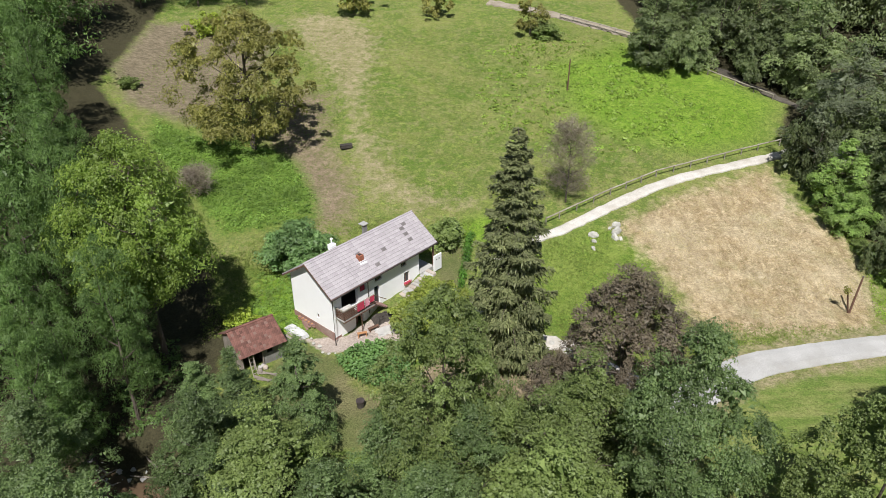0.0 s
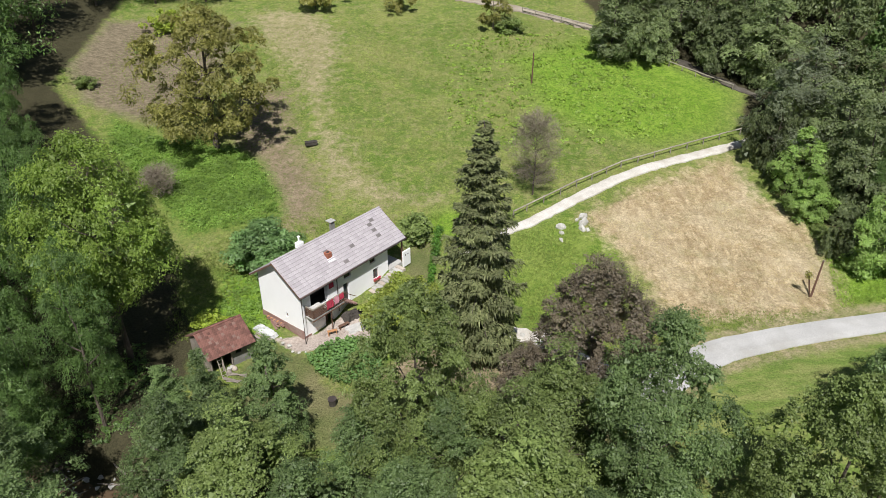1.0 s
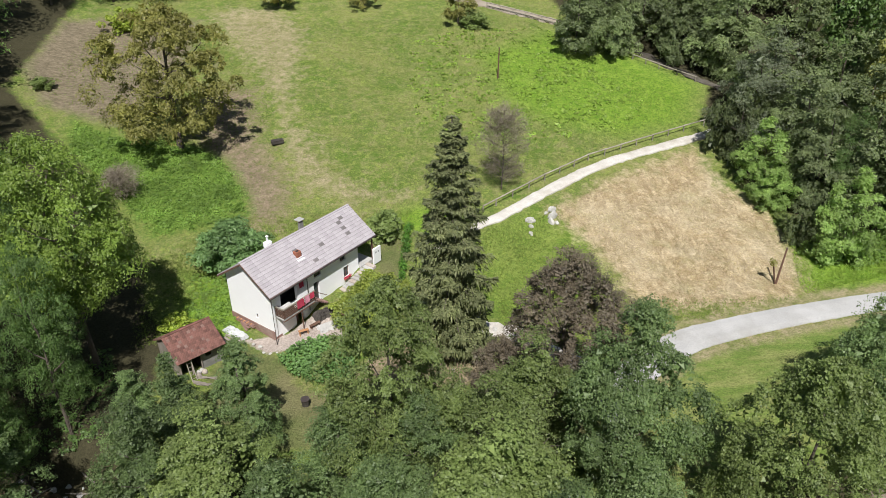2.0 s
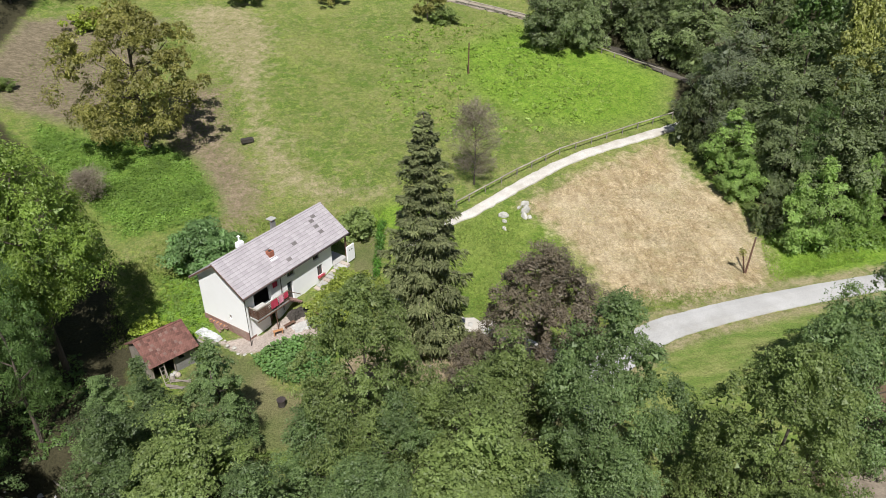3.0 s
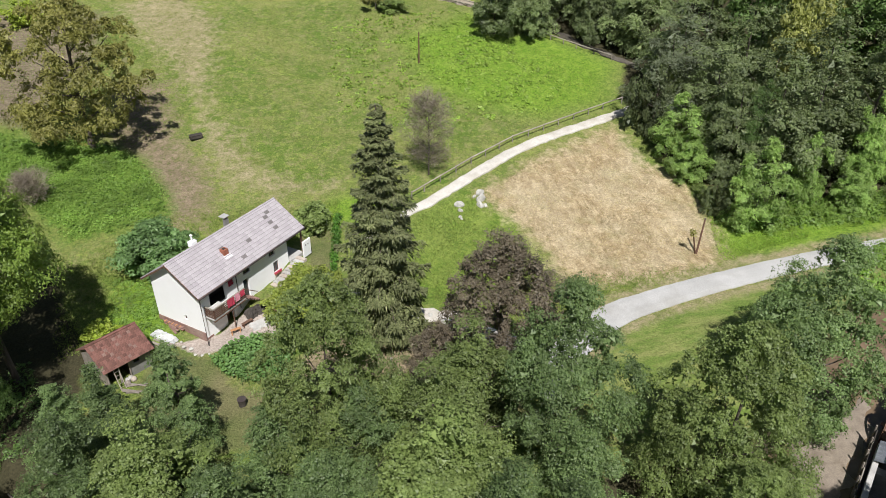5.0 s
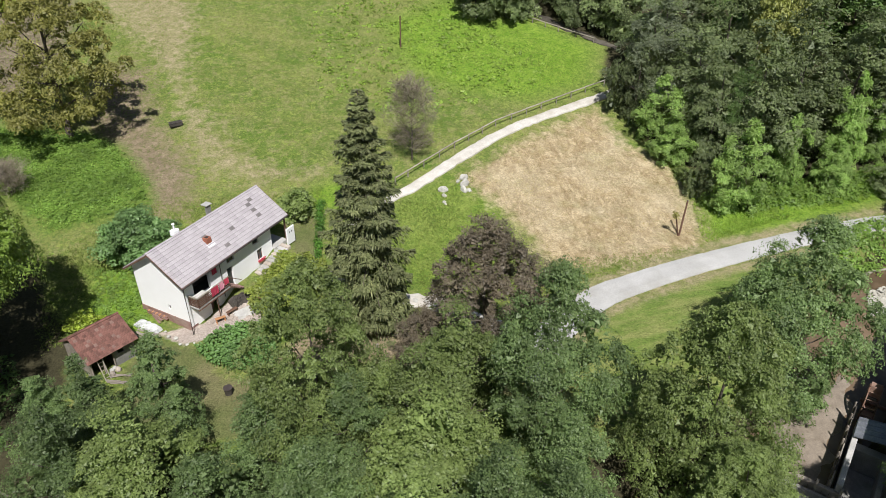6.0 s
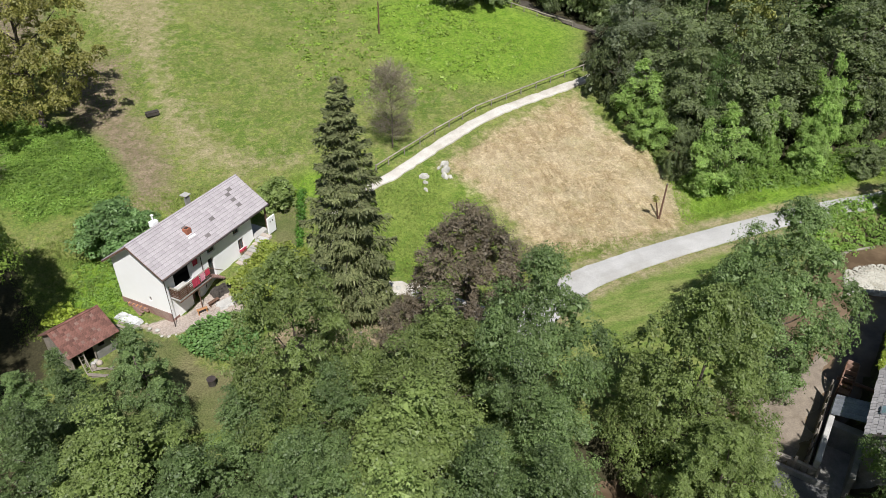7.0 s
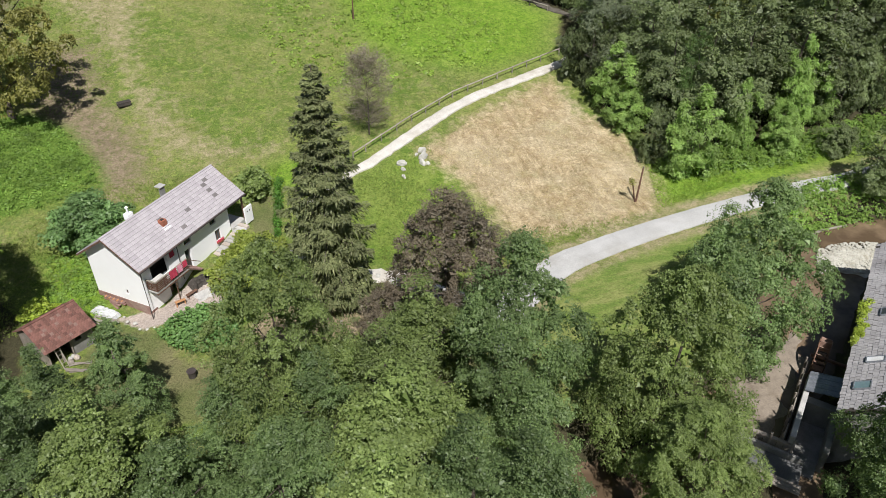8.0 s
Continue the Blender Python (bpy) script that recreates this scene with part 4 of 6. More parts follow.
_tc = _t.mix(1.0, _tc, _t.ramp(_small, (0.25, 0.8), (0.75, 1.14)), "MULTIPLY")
# Tile feet darkened: grime plus the overlap's shadow line, both put into colour.
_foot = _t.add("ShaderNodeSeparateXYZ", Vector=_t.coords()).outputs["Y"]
_grime_shade = _t.ramp(_t.calc("ADD", _foot, _t.calc("MULTIPLY", _small, 0.05)), (0.035, 0.5), (0.085, 1.0))
_tc = _t.mix(1.0, _tc, _grime_shade, "MULTIPLY")
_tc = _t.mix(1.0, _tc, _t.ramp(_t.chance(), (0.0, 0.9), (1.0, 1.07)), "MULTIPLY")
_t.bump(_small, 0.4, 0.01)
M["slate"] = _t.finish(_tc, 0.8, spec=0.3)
M["slate_dark"] = rough_matter("dark_fibre_tile", (0.17, 0.15, 0.15), (0.23, 0.21, 0.20), 1.0, 16.0, 0.8, 0.4, 0.01)
M["clay"] = rough_matter("weathered_clay_tile", (0.125, 0.06, 0.048), (0.235, 0.115, 0.09), 1.6, 14.0, 0.85, 0.7, 0.012, stain=(0.20, 0.15, 0.125), vary=2.2)
M["clay_pale"] = rough_matter("lichened_clay_tile", (0.17, 0.10, 0.08), (0.28, 0.19, 0.16), 1.6, 18.0, 0.85, 0.6, 0.012)
M["brick"] = rough_matter("red_brick", (0.27, 0.095, 0.055), (0.42, 0.16, 0.10), 4.0, 30.0, bump=0.6)
M["timber"] = rough_matter("brown_timber", (0.10, 0.055, 0.038), (0.19, 0.11, 0.075), 1.5, 25.0, bump=0.6, stretch=(1, 1, 0.2))
M["old_timber"] = rough_matter("grey_weathered_timber", (0.20, 0.17, 0.14), (0.34, 0.30, 0.255), 1.2, 22.0, bump=0.7, stretch=(0.3, 1, 1))
M["rail_wood"] = rough_matter("pale_fence_wood", (0.24, 0.21, 0.165), (0.38, 0.345, 0.285), 1.2, 20.0, bump=0.6)
M["concrete"] = rough_matter("grey_concrete", (0.36, 0.35, 0.33), (0.50, 0.485, 0.46), 0.8, 18.0, bump=0.5, depth=0.02, stain=(0.25, 0.24, 0.21))
M["wet_concrete"] = rough_matter("stained_concrete", (0.17, 0.165, 0.15), (0.29, 0.28, 0.26), 0.8, 18.0, bump=0.5, depth=0.02, stain=(0.11, 0.11, 0.085))
M["metal"] = rough_matter("dark_gutter_metal", (0.045, 0.035, 0.032), (0.075, 0.06, 0.055), 2.0, 30.0, 0.45, 0.1, 0.005, spec=0.5)
M["zinc"] = rough_matter("worn_zinc_sheet", (0.22, 0.235, 0.27), (0.46, 0.48, 0.52), 1.2, 12.0, 0.4, 0.2, 0.01, stain=(0.24, 0.23, 0.22), metal=0.6)
# Near-black stand-in for rooms behind openings, their dimness put into the colour.
M["dark_room"] = rough_matter("dimness_toned_interior", (0.035, 0.03, 0.028), (0.06, 0.05, 0.045), 1.0, 10.0)
M["red_cloth"] = rough_matter("red_cloth", (0.42, 0.03, 0.06), (0.55, 0.07, 0.12), 3.0, 30.0, 0.9)
M["pink_cloth"] = rough_matter("pink_cloth", (0.60, 0.20, 0.28), (0.72, 0.36, 0.42), 3.0, 30.0, 0.9)
M["white_cloth"] = rough_matter("white_sheet", (0.62, 0.63, 0.63), (0.78, 0.79, 0.79), 1.5, 20.0, 0.7, stain=(0.5, 0.48, 0.43))
M["yard_stone"] = rough_matter("warm_paving", (0.36, 0.30, 0.25), (0.48, 0.42, 0.36), 1.0, 15.0)
M["rock"] = rough_matter("pale_limestone", (0.40, 0.385, 0.345), (0.60, 0.58, 0.53), 1.0, 12.0, bump=0.9, depth=0.05, stain=(0.36, 0.34, 0.28))
M["orange"] = rough_matter("orange_wood", (0.42, 0.20, 0.09), (0.55, 0.30, 0.15), 2.0, 30.0)
M["rust"] = rough_matter("wet_brown_wood", (0.12, 0.066, 0.045), (0.23, 0.13, 0.085), 2.0, 20.0, 0.5, 0.5)
M["shingle"] = rough_matter("grey_wood_shingle", (0.30, 0.285, 0.285), (0.50, 0.48, 0.475), 0.8, 16.0, 0.8, 0.6, 0.02, stain=(0.22, 0.20, 0.195))
M["soil_dark"] = rough_matter("dark_debris", (0.035, 0.03, 0.025), (0.08, 0.07, 0.06), 1.5, 12.0)
_g = Nodes("window_glass")
M["glass"] = _g.finish((0.04, 0.05, 0.055), 0.08, 0.0, 0.8)
_g = Nodes("skylight_glass")
M["skylight"] = _g.finish(_g.mix(_g.noise(2.0), (0.10, 0.17, 0.19), (0.20, 0.28, 0.29)), 0.12, 0.0, 0.9)
_w = Nodes("stream_water")
_wc = _w.mix(_w.ramp(_w.noise(0.25, 4), (0.4, 0.0), (0.62, 1.0)), (0.10, 0.068, 0.042), (0.21, 0.15, 0.095))
_w.bump(_w.noise(2.2, 3), 0.12, 0.05)
M["water"] = _w.finish(_wc, 0.22, 0.0, 0.3)


def pierced(bm, x0, x1, z0, z1, y0, y1, holes):
    """A wall slab with openings that go through it."""
    xs = sorted({x0, x1, *(v for h in holes for v in (h[0], h[2]))})
    zs = sorted({z0, z1, *(v for h in holes for v in (h[1], h[3]))})
    for a, b in zip(xs, xs[1:]):
        for c, d in zip(zs, zs[1:]):
            mx, mz = (a + b) / 2, (c + d) / 2
            if not any(h[0] < mx < h[2] and h[1] < mz < h[3] for h in holes):
                box(bm, a, y0, c, b, y1, d)
    bmesh.ops.remove_doubles(bm, verts=bm.verts, dist=0.0005)
    seen = {}
    for f in list(bm.faces):
        key = tuple(round(v, 3) for v in f.calc_center_median())
        seen.setdefault(key, []).append(f)
    bmesh.ops.delete(bm, geom=[f for fs in seen.values() if len(fs) > 1 for f in fs], context="FACES")
    return bm


def slope_slab(x0, x1, y0, z0, y1, z1, thick):
    bm = bmesh.new()
    d = Vector((0, y1 - y0, z1 - z0)).normalized()
    n = Vector((0, -d.z, d.y)) * thick
    lo = [bm.verts.new((x, y, z)) for x, y, z in ((x0, y0, z0), (x1, y0, z0), (x1, y1, z1), (x0, y1, z1))]
    hi = [bm.verts.new(v.co + n) for v in lo]
    bm.faces.new(hi)
    bm.faces.new(lo[::-1])
    for i in range(4):
        bm.faces.new((lo[i], lo[(i + 1) % 4], hi[(i + 1) % 4], hi[i]))
    bmesh.ops.recalc_face_normals(bm, faces=bm.faces)
    return bm


def tile_mesh(name, w, l, t, mat, lip=0.0):
    """One roof tile: a thin slab, worn at the lower edge, its foot lifted over the course below."""
    bm = bmesh.new()
    box(bm, 0.0015, 0, 0, w - 0.0015, l, t)
    for v in bm.verts:
        if v.co.y < 0.01:
            v.co.z += lip
            v.co.x += 0.002 if v.co.x < w / 2 else -0.002
    me = bpy.data.meshes.new(name)
    bm.to_mesh(me)
    bm.free()
    me.materials.append(mat)
    return me


def tile_slope(parent, name, meshes, x0, y0, z0, y1, z1, rows, cols, w, expose, rng, stagger=0.0, dark=(), limit=300, label=""):
    """Courses of tiles up a slope; each tile is a piece of its own, those past the limit are joined."""
    ang = math.degrees(math.atan2(z1 - z0, y1 - y0))
    k, rest = 0, bmesh.new()
    for r in range(rows):
        for c in range(cols):
            d = r * expose
            off = (stagger * w if r % 2 else 0)
            m = pose(x0 + c * w + off + rng.uniform(-0.006, 0.006), y0 + math.cos(radians(ang)) * d, z0 + math.sin(radians(ang)) * d, ang + rng.uniform(-0.5, 0.5), 0, rng.uniform(-0.6, 0.6))
            me = meshes[1] if (r, c) in dark else meshes[0]
            if k < limit:
                attach(name, me, parent, "", m)
            else:
                n0 = len(rest.verts)
                rest.from_mesh(me)
                rest.verts.ensure_lookup_table()
                for v in rest.verts[n0:]:
                    v.co = m @ v.co
            k += 1
    if k > limit:
        tagged(part(name + "_courses", rest, meshes[0].materials[0], parent, label), kind="stuff")
    else:
        rest.free()


def window_part(parent, x0, z0, x1, z1, y, frame_mat, depth=0.12):
    """A window in a front wall: frame, glazing bar and a set-back pane."""
    bm = blocks((x0, y, z0, x0 + 0.06, y + 0.06, z1), (x1 - 0.06, y, z0, x1, y + 0.06, z1), (x0 + 0.06, y, z1 - 0.06, x1 - 0.06, y + 0.06, z1),
                (x0 + 0.06, y, z0, x1 - 0.06, y + 0.06, z0 + 0.06), ((x0 + x1) / 2 - 0.025, y + 0.003, z0 + 0.06, (x0 + x1) / 2 + 0.025, y + 0.057, z1 - 0.06))
    w = part("window", bm, frame_mat, parent)
    part("pane", blocks((x0 + 0.06, y + 0.02, z0 + 0.06, x1 - 0.06, y + 0.035, z1 - 0.06)), M["glass"], w, "dark window pane")
    return w


def house():
    h = thing("house", HOUSE, "white plastered two-storey farmhouse with a grey tiled gable roof", "house")
    X0, X1, Y0, Y1, E, R, YR, XR = 0.45, 11.5, 0.55, 6.2, 5.0, 7.32, 3.4, 13.55
    rise = (R - E) / YR
    front = [(1.5, 2.6, 3.5, 4.75), (3.95, 3.7, 4.45, 4.3), (3.0, 0.0, 3.95, 2.05), (5.45, 1.35, 6.15, 3.4), (5.6, 3.85, 6.5, 4.5),
             (9.0, 3.85, 9.8, 4.5), (9.4, 1.95, 10.15, 3.1)]
    part("wall", pierced(bmesh.new(), X0, X1, -0.5, 5.25, Y0, Y0 + 0.4, front), M["plaster"], h, "white front wall")
    part("wall", blocks((X0, Y1 - 0.4, -0.5, X1, Y1, 5.25)), M["plaster"], h)
    for a, hole in ((X0, [(2.55, 1.65, 2.85, 2.1)]), (X1 - 0.4, [])):
        bm = pierced(bmesh.new(), Y0 + 0.4, Y1 - 0.4, -0.5, 5.25, 0, 0.4, hole)
        for v in bm.verts:
            v.co = Vector((a + v.co.y, v.co.x, v.co.z))
        bmesh.ops.recalc_face_normals(bm, faces=bm.faces)
        part("wall", bm, M["plaster"], h, "white gable wall")
        bm = bmesh.new()
        tri = [(Y0, 5.25), (Y1, 5.25), (YR, E + YR * rise - 0.12)]
        for s in (0, 0.4):
            bm.faces.new([bm.verts.new((a + s, y, z)) for y, z in tri])
        bm.verts.ensure_lookup_table()
        for i in range(3):
            bm.faces.new((bm.verts[i], bm.verts[(i + 1) % 3], bm.verts[3 + (i + 1) % 3], bm.verts[3 + i]))
        bmesh.ops.recalc_face_normals(bm, faces=bm.faces)
        part("gable", bm, M["plaster"], h)
    part("floor", blocks((X0 + 0.4, Y0 + 0.4, 2.3, X1 - 0.4, Y1 - 0.4, 2.5)), M["dark_room"], h)
    part("partition", blocks((X0 + 0.4, 2.2, -0.4, X1 - 0.4, 2.3, 2.3), (X0 + 0.4, 2.2, 2.5, X1 - 0.4, 2.3, 5.2)), M["dark_room"], h, "inner wall with the room's dimness in its colour")
    part("ceiling", blocks((X0 + 0.4, Y0 + 0.4, 5.0, X1 - 0.4, Y1 - 0.4, 5.1)), M["dark_room"], h)
    part("plinth", blocks((X0 - 0.04, Y0 - 0.03, -0.5, X0, Y1 + 0.03, 1.0), (X0, Y0 - 0.03, -0.5, 1.2, Y0, 0.42)), M["plinth"], h, "brown rendered plinth")
    # roof
    roof = part("roof", slope_slab(-0.02, XR, -0.02, E - 0.10, YR, R - 0.10, 0.08), M["timber"], h, "grey fibre-tiled roof slope")
    back = part("roof", slope_slab(-0.02, XR, 2 * YR + 0.02, E - 0.10, YR, R - 0.10, 0.12), M["slate"], h, "grey rear roof slope")
    rng = random.Random(7)
    length = math.hypot(YR, R - E)
    rows, cols = 12, 25
    tw, ex = (XR + 0.05) / cols, length / rows
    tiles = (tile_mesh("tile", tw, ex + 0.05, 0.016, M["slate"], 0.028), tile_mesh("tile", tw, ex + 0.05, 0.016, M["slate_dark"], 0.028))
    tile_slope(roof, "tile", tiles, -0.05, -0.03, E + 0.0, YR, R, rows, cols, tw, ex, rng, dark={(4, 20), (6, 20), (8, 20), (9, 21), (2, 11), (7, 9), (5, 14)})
    cap = bmesh.new()
    box(cap, 0, -0.01, -0.012, tw + 0.02, 0.17, 0.012)
    ridge = bpy.data.meshes.new("ridge_tile")
    cap.to_mesh(ridge)
    cap.free()
    ridge.materials.append(M["slate"])
    for i in range(25):
        x = -0.05 + i * tw
        for s in (-1, 1):
            attach("ridge_tile", ridge, h, m=pose(x, YR, R + 0.045 + (i % 2) * 0.008, -34 if s > 0 else 34, 0, 0) @ pose(0, 0 if s > 0 else -0.16, 0))
    for x in (-0.07, XR):
        part("verge_board", slope_slab(x, x + 0.05, 0.0, E - 0.16, YR, R - 0.16, 0.14), M["timber"], h, "dark verge board")
        part("verge_board", slope_slab(x, x + 0.05, 2 * YR, E - 0.16, YR, R - 0.16, 0.14), M["timber"], h, "dark verge board")
    part("gutter", limb(bmesh.new(), [(-0.1, -0.08, E - 0.09), (XR, -0.08, E - 0.05)], 0.065, 0.065, 8), M["metal"], h, "dark metal gutter")
    part("downpipe", limb(bmesh.new(), [(0.0, -0.08, E - 0.1), (0.05, 0.0, E - 0.4), (0.05, 0.0, 0.05), (0.0, -0.15, -0.05)], 0.05, 0.05, 8), M["metal"], h, "dark metal downpipe")
    part("downpipe", limb(bmesh.new(), [(4.65, -0.08, E - 0.1), (4.65, 0.45, E - 0.4), (4.65, 0.48, 1.0)], 0.04, 0.04, 8), M["metal"], h, "thin grey downpipe")
    # chimneys
    c = part("chimney", blocks((7.35, YR + 0.25, R - 0.6, 7.85, YR + 0.5, R + 0.5), bevel=0.02), M["wet_concrete"], h, "sooty grey chimney with a pale cap")
    for px in (7.4, 7.78):
        for py in (YR + 0.3, YR + 0.68):
            part("cap_post", blocks((px, py, R + 0.5, px + 0.05, py + 0.05, R + 0.68)), M["brick"], c)
    part("chimney_cap", blocks((7.25, YR + 0.15, R + 0.68, 7.95, YR + 0.85, R + 0.76), bevel=0.02), M["concrete"], c)
    c = part("vent", blocks((3.3, YR + 0.2, R - 0.3, 3.95, YR + 0.7, R + 0.22), bevel=0.03), M["plaster"], h, "white vent block with a pipe")
    part("vent_pipe", pole((3.62, YR + 0.45, R + 0.2), (3.62, YR + 0.45, R + 0.75), 0.07), M["plaster"], c)
    part("vent_cap", pole((3.62, YR + 0.45, R + 0.75), (3.62, YR + 0.45, R + 0.85), 0.15, 10, 0.05), M["plaster"], c)
    zc = E + 1.75 * rise
    c = part("chimney", blocks((4.75, 1.5, zc - 0.4, 5.3, 2.0, zc + 0.42), bevel=0.02), M["brick"], h, "short red brick chimney on the roof slope")
    part("flue", blocks((4.87, 1.62, zc + 0.38, 5.18, 1.88, zc + 0.44)), M["dark_room"], c, "sooty flue opening")
    part("flashing", slope_slab(4.62, 5.43, 1.22, E + 1.22 * rise + 0.03, 1.52, E + 1.52 * rise + 0.03, 0.02), M["white_cloth"], c, "pale flashing")
    # openings
    for x0, z0, x1, z1 in (front[1], front[4], front[5], front[6]):
        window_part(h, x0, z0, x1, z1, Y0 + 0.16, M["timber"])
    d = part("door", blocks((5.47, Y0 + 0.2, 1.35, 6.13, Y0 + 0.26, 3.38), bevel=0.01), M["metal"], h, "dark front door")
    part("door_pane", blocks((5.62, Y0 + 0.185, 2.4, 5.98, Y0 + 0.2, 3.2)), M["glass"], d)
    part("cellar_door", blocks((3.02, Y0 + 0.3, -0.05, 3.5, Y0 + 0.35, 2.03)), M["timber"], h, "half-open brown cellar door")
    part("flower_box", blocks((9.35, Y0 - 0.2, 1.75, 10.2, Y0 - 0.01, 1.93), bevel=0.02), M["brick"], h, "red flower box")
    rngn = np.random.RandomState(9)
    cen = np.stack([np.linspace(9.42, 10.12, 7), np.full(7, Y0 - 0.12), np.full(7, 2.0)], 1)
    attach("flower_mass", quads_mesh("flower_mass", leaf_quads(rngn, cen, np.full(7, 0.13), 40, 0.08, 0.06), M["red_cloth"]), h, "red geraniums")
    g = part("window", blocks((X0 + 0.12, 2.55, 1.65, X0 + 0.18, 2.6, 2.1), (X0 + 0.12, 2.8, 1.65, X0 + 0.18, 2.85, 2.1)), M["timber"], h, "small gable window")
    part("pane", blocks((X0 + 0.14, 2.6, 1.65, X0 + 0.16, 2.8, 2.1)), M["glass"], g)
    # balcony
    b = part("balcony", blocks((0.75, -0.5, 2.42, 4.5, 0.55, 2.56), bevel=0.015), M["concrete"], h, "small balcony with a brown timber railing")
    for x in (0.8, 1.7, 2.6, 3.5, 4.42):
        part("post", blocks((x, -0.5, 2.56, x + 0.07, -0.43, 3.52)), M["timber"], b)
    part("post", blocks((0.8, 0.4, 2.56, 0.87, 0.47, 3.52)), M["timber"], b)
    for k in range(5):
        z = 2.66 + 0.17 * k
        part("board", blocks((0.76, -0.54, z, 4.5, -0.505, z + 0.085)), M["timber"], b)
        part("board", blocks((0.75, -0.5, z, 0.785, 0.5, z + 0.085)), M["timber"], b)
    part("handrail", blocks((0.74, -0.56, 3.52, 4.52, -0.42, 3.58), (0.74, -0.42, 3.52, 0.86, 0.54, 3.58)), M["rail_wood"], b)
    part("prop", pole((2.9, -0.42, -0.2), (2.9, -0.42, 2.42), 0.045), M["timber"], b)
    part("joist", blocks((0.75, -0.52, 2.3, 4.5, -0.38, 2.42)), M["timber"], b)
    for k in range(6):
        part("step", blocks((4.55 + 0.26 * k, -0.45, 2.34 - 0.19 * k, 4.85 + 0.26 * k, 0.5, 2.4 - 0.19 * k)), M["plinth"], b, "red-brown stair tread")
    part("stair_rail", limb(bmesh.new(), [(4.5, -0.47, 3.45), (6.0, -0.47, 2.3)], 0.035, 0.035, 6), M["timber"], b)
    # porch at the uphill end
    part("porch_floor", blocks((X1, 0.3, 1.4, 13.4, 6.0, 2.28)), M["concrete"], h)
    part("porch_back", blocks((11.5, 4.2, 2.28, 13.4, 4.35, 5.4)), M["timber"], h, "dark boarded porch wall")
    for y in (0.25, 3.6):
        part("porch_post", blocks((13.25, y, 2.28, 13.38, y + 0.13, 4.95 + (0.2 if y > 3 else 0))), M["timber"], h)
    return h


house()


def draped(bm, x0, x1, y, z_top, drop, thick=0.02, rng=None, lean=0.05):
    """A cloth over a rail: a wavy sheet with thickness."""
    n, rows = 9, 5
    grid = []
    for j in range(rows):
        for i in range(n):
            x = x0 + (x1 - x0) * i / (n - 1)
            grid.append((x, y - 0.02 - lean * j / (rows - 1) * (1 + 0.5 * math.sin(i * 1.9)) - 0.015 * math.sin(i * 2.3 + j), z_top - drop * j / (rows - 1)))
    f = [bm.verts.new(p) for p in grid]
    g = [bm.verts.new((p[0], p[1] + thick, p[2])) for p in grid]
    for j in range(rows - 1):
        for i in range(n - 1):
            a, b, c, d = j * n + i, j * n + i + 1, (j + 1) * n + i + 1, (j + 1) * n + i
            bm.faces.new((f[a], f[d], f[c], f[b]))
            bm.faces.new((g[a], g[b], g[c], g[d]))
    bmesh.ops.recalc_face_normals(bm, faces=bm.faces)
    return bm


def loose(name, bm, mat, m, label, category, group=""):
    me = bpy.data.meshes.new(name)
    bm.to_mesh(me)
    bm.free()
    me.materials.append(mat)
    ob = new(name, me)
    ob.matrix_basis = m
    return tagged(ob, label, category, group)


loose("blanket", draped(bmesh.new(), 2.3, 3.1, -0.56, 3.6, 0.75), M["red_cloth"], HOUSE, "red blanket airing over the balcony rail", "blanket")
loose("towel", draped(bmesh.new(), 3.25, 3.75, -0.56, 3.6, 0.7), M["pink_cloth"], HOUSE, "pink towel hanging on the balcony rail", "towel")
loose("towel", draped(bmesh.new(), 3.85, 4.35, -0.56, 3.6, 0.55), M["red_cloth"], HOUSE, "red towel hanging on the balcony rail", "towel")
loose("bath_towel", draped(bmesh.new(), 3.7, 4.2, 0.52, 4.35, 0.5), M["red_cloth"], HOUSE, "red cloth hung on the house wall", "towel")
tb = thing("balcony_table", HOUSE, "grey-topped table on the balcony", "table")
part("tabletop", blocks((0.95, -0.4, 3.3, 2.2, 0.35, 3.34), bevel=0.01), M["concrete"], tb)
for x in (1.0, 2.1):
    for y in (-0.35, 0.27):
        part("leg", blocks((x, y, 2.56, x + 0.05, y + 0.05, 3.3)), M["timber"], tb)
wp = thing("parapet", HOUSE, "white parapet board beside the porch steps", "parapet")
part("panel", blocks((12.85, -0.25, 2.0, 13.95, -0.1, 3.75), bevel=0.02), M["plaster"], wp)
for x in (13.15, 13.5):
    part("slot", blocks((x, -0.262, 3.2, x + 0.12, -0.252, 3.36)), M["dark_room"], wp)
st = thing("porch_steps", HOUSE, "worn concrete steps rising to the porch", "steps")
for k in range(10):
    part("step", blocks((12.6 - 0.42 * (k + 1), -0.75 - 0.03 * k, 0.4, 12.6 - 0.42 * k, 0.35, 2.26 - 0.10 * k), bevel=0.015), M["concrete" if k % 3 else "yard_stone"], st)


# ---- shed and yard ----
SHED = pose(-16.75, 46.05, 0, 0, 0, 37.5)


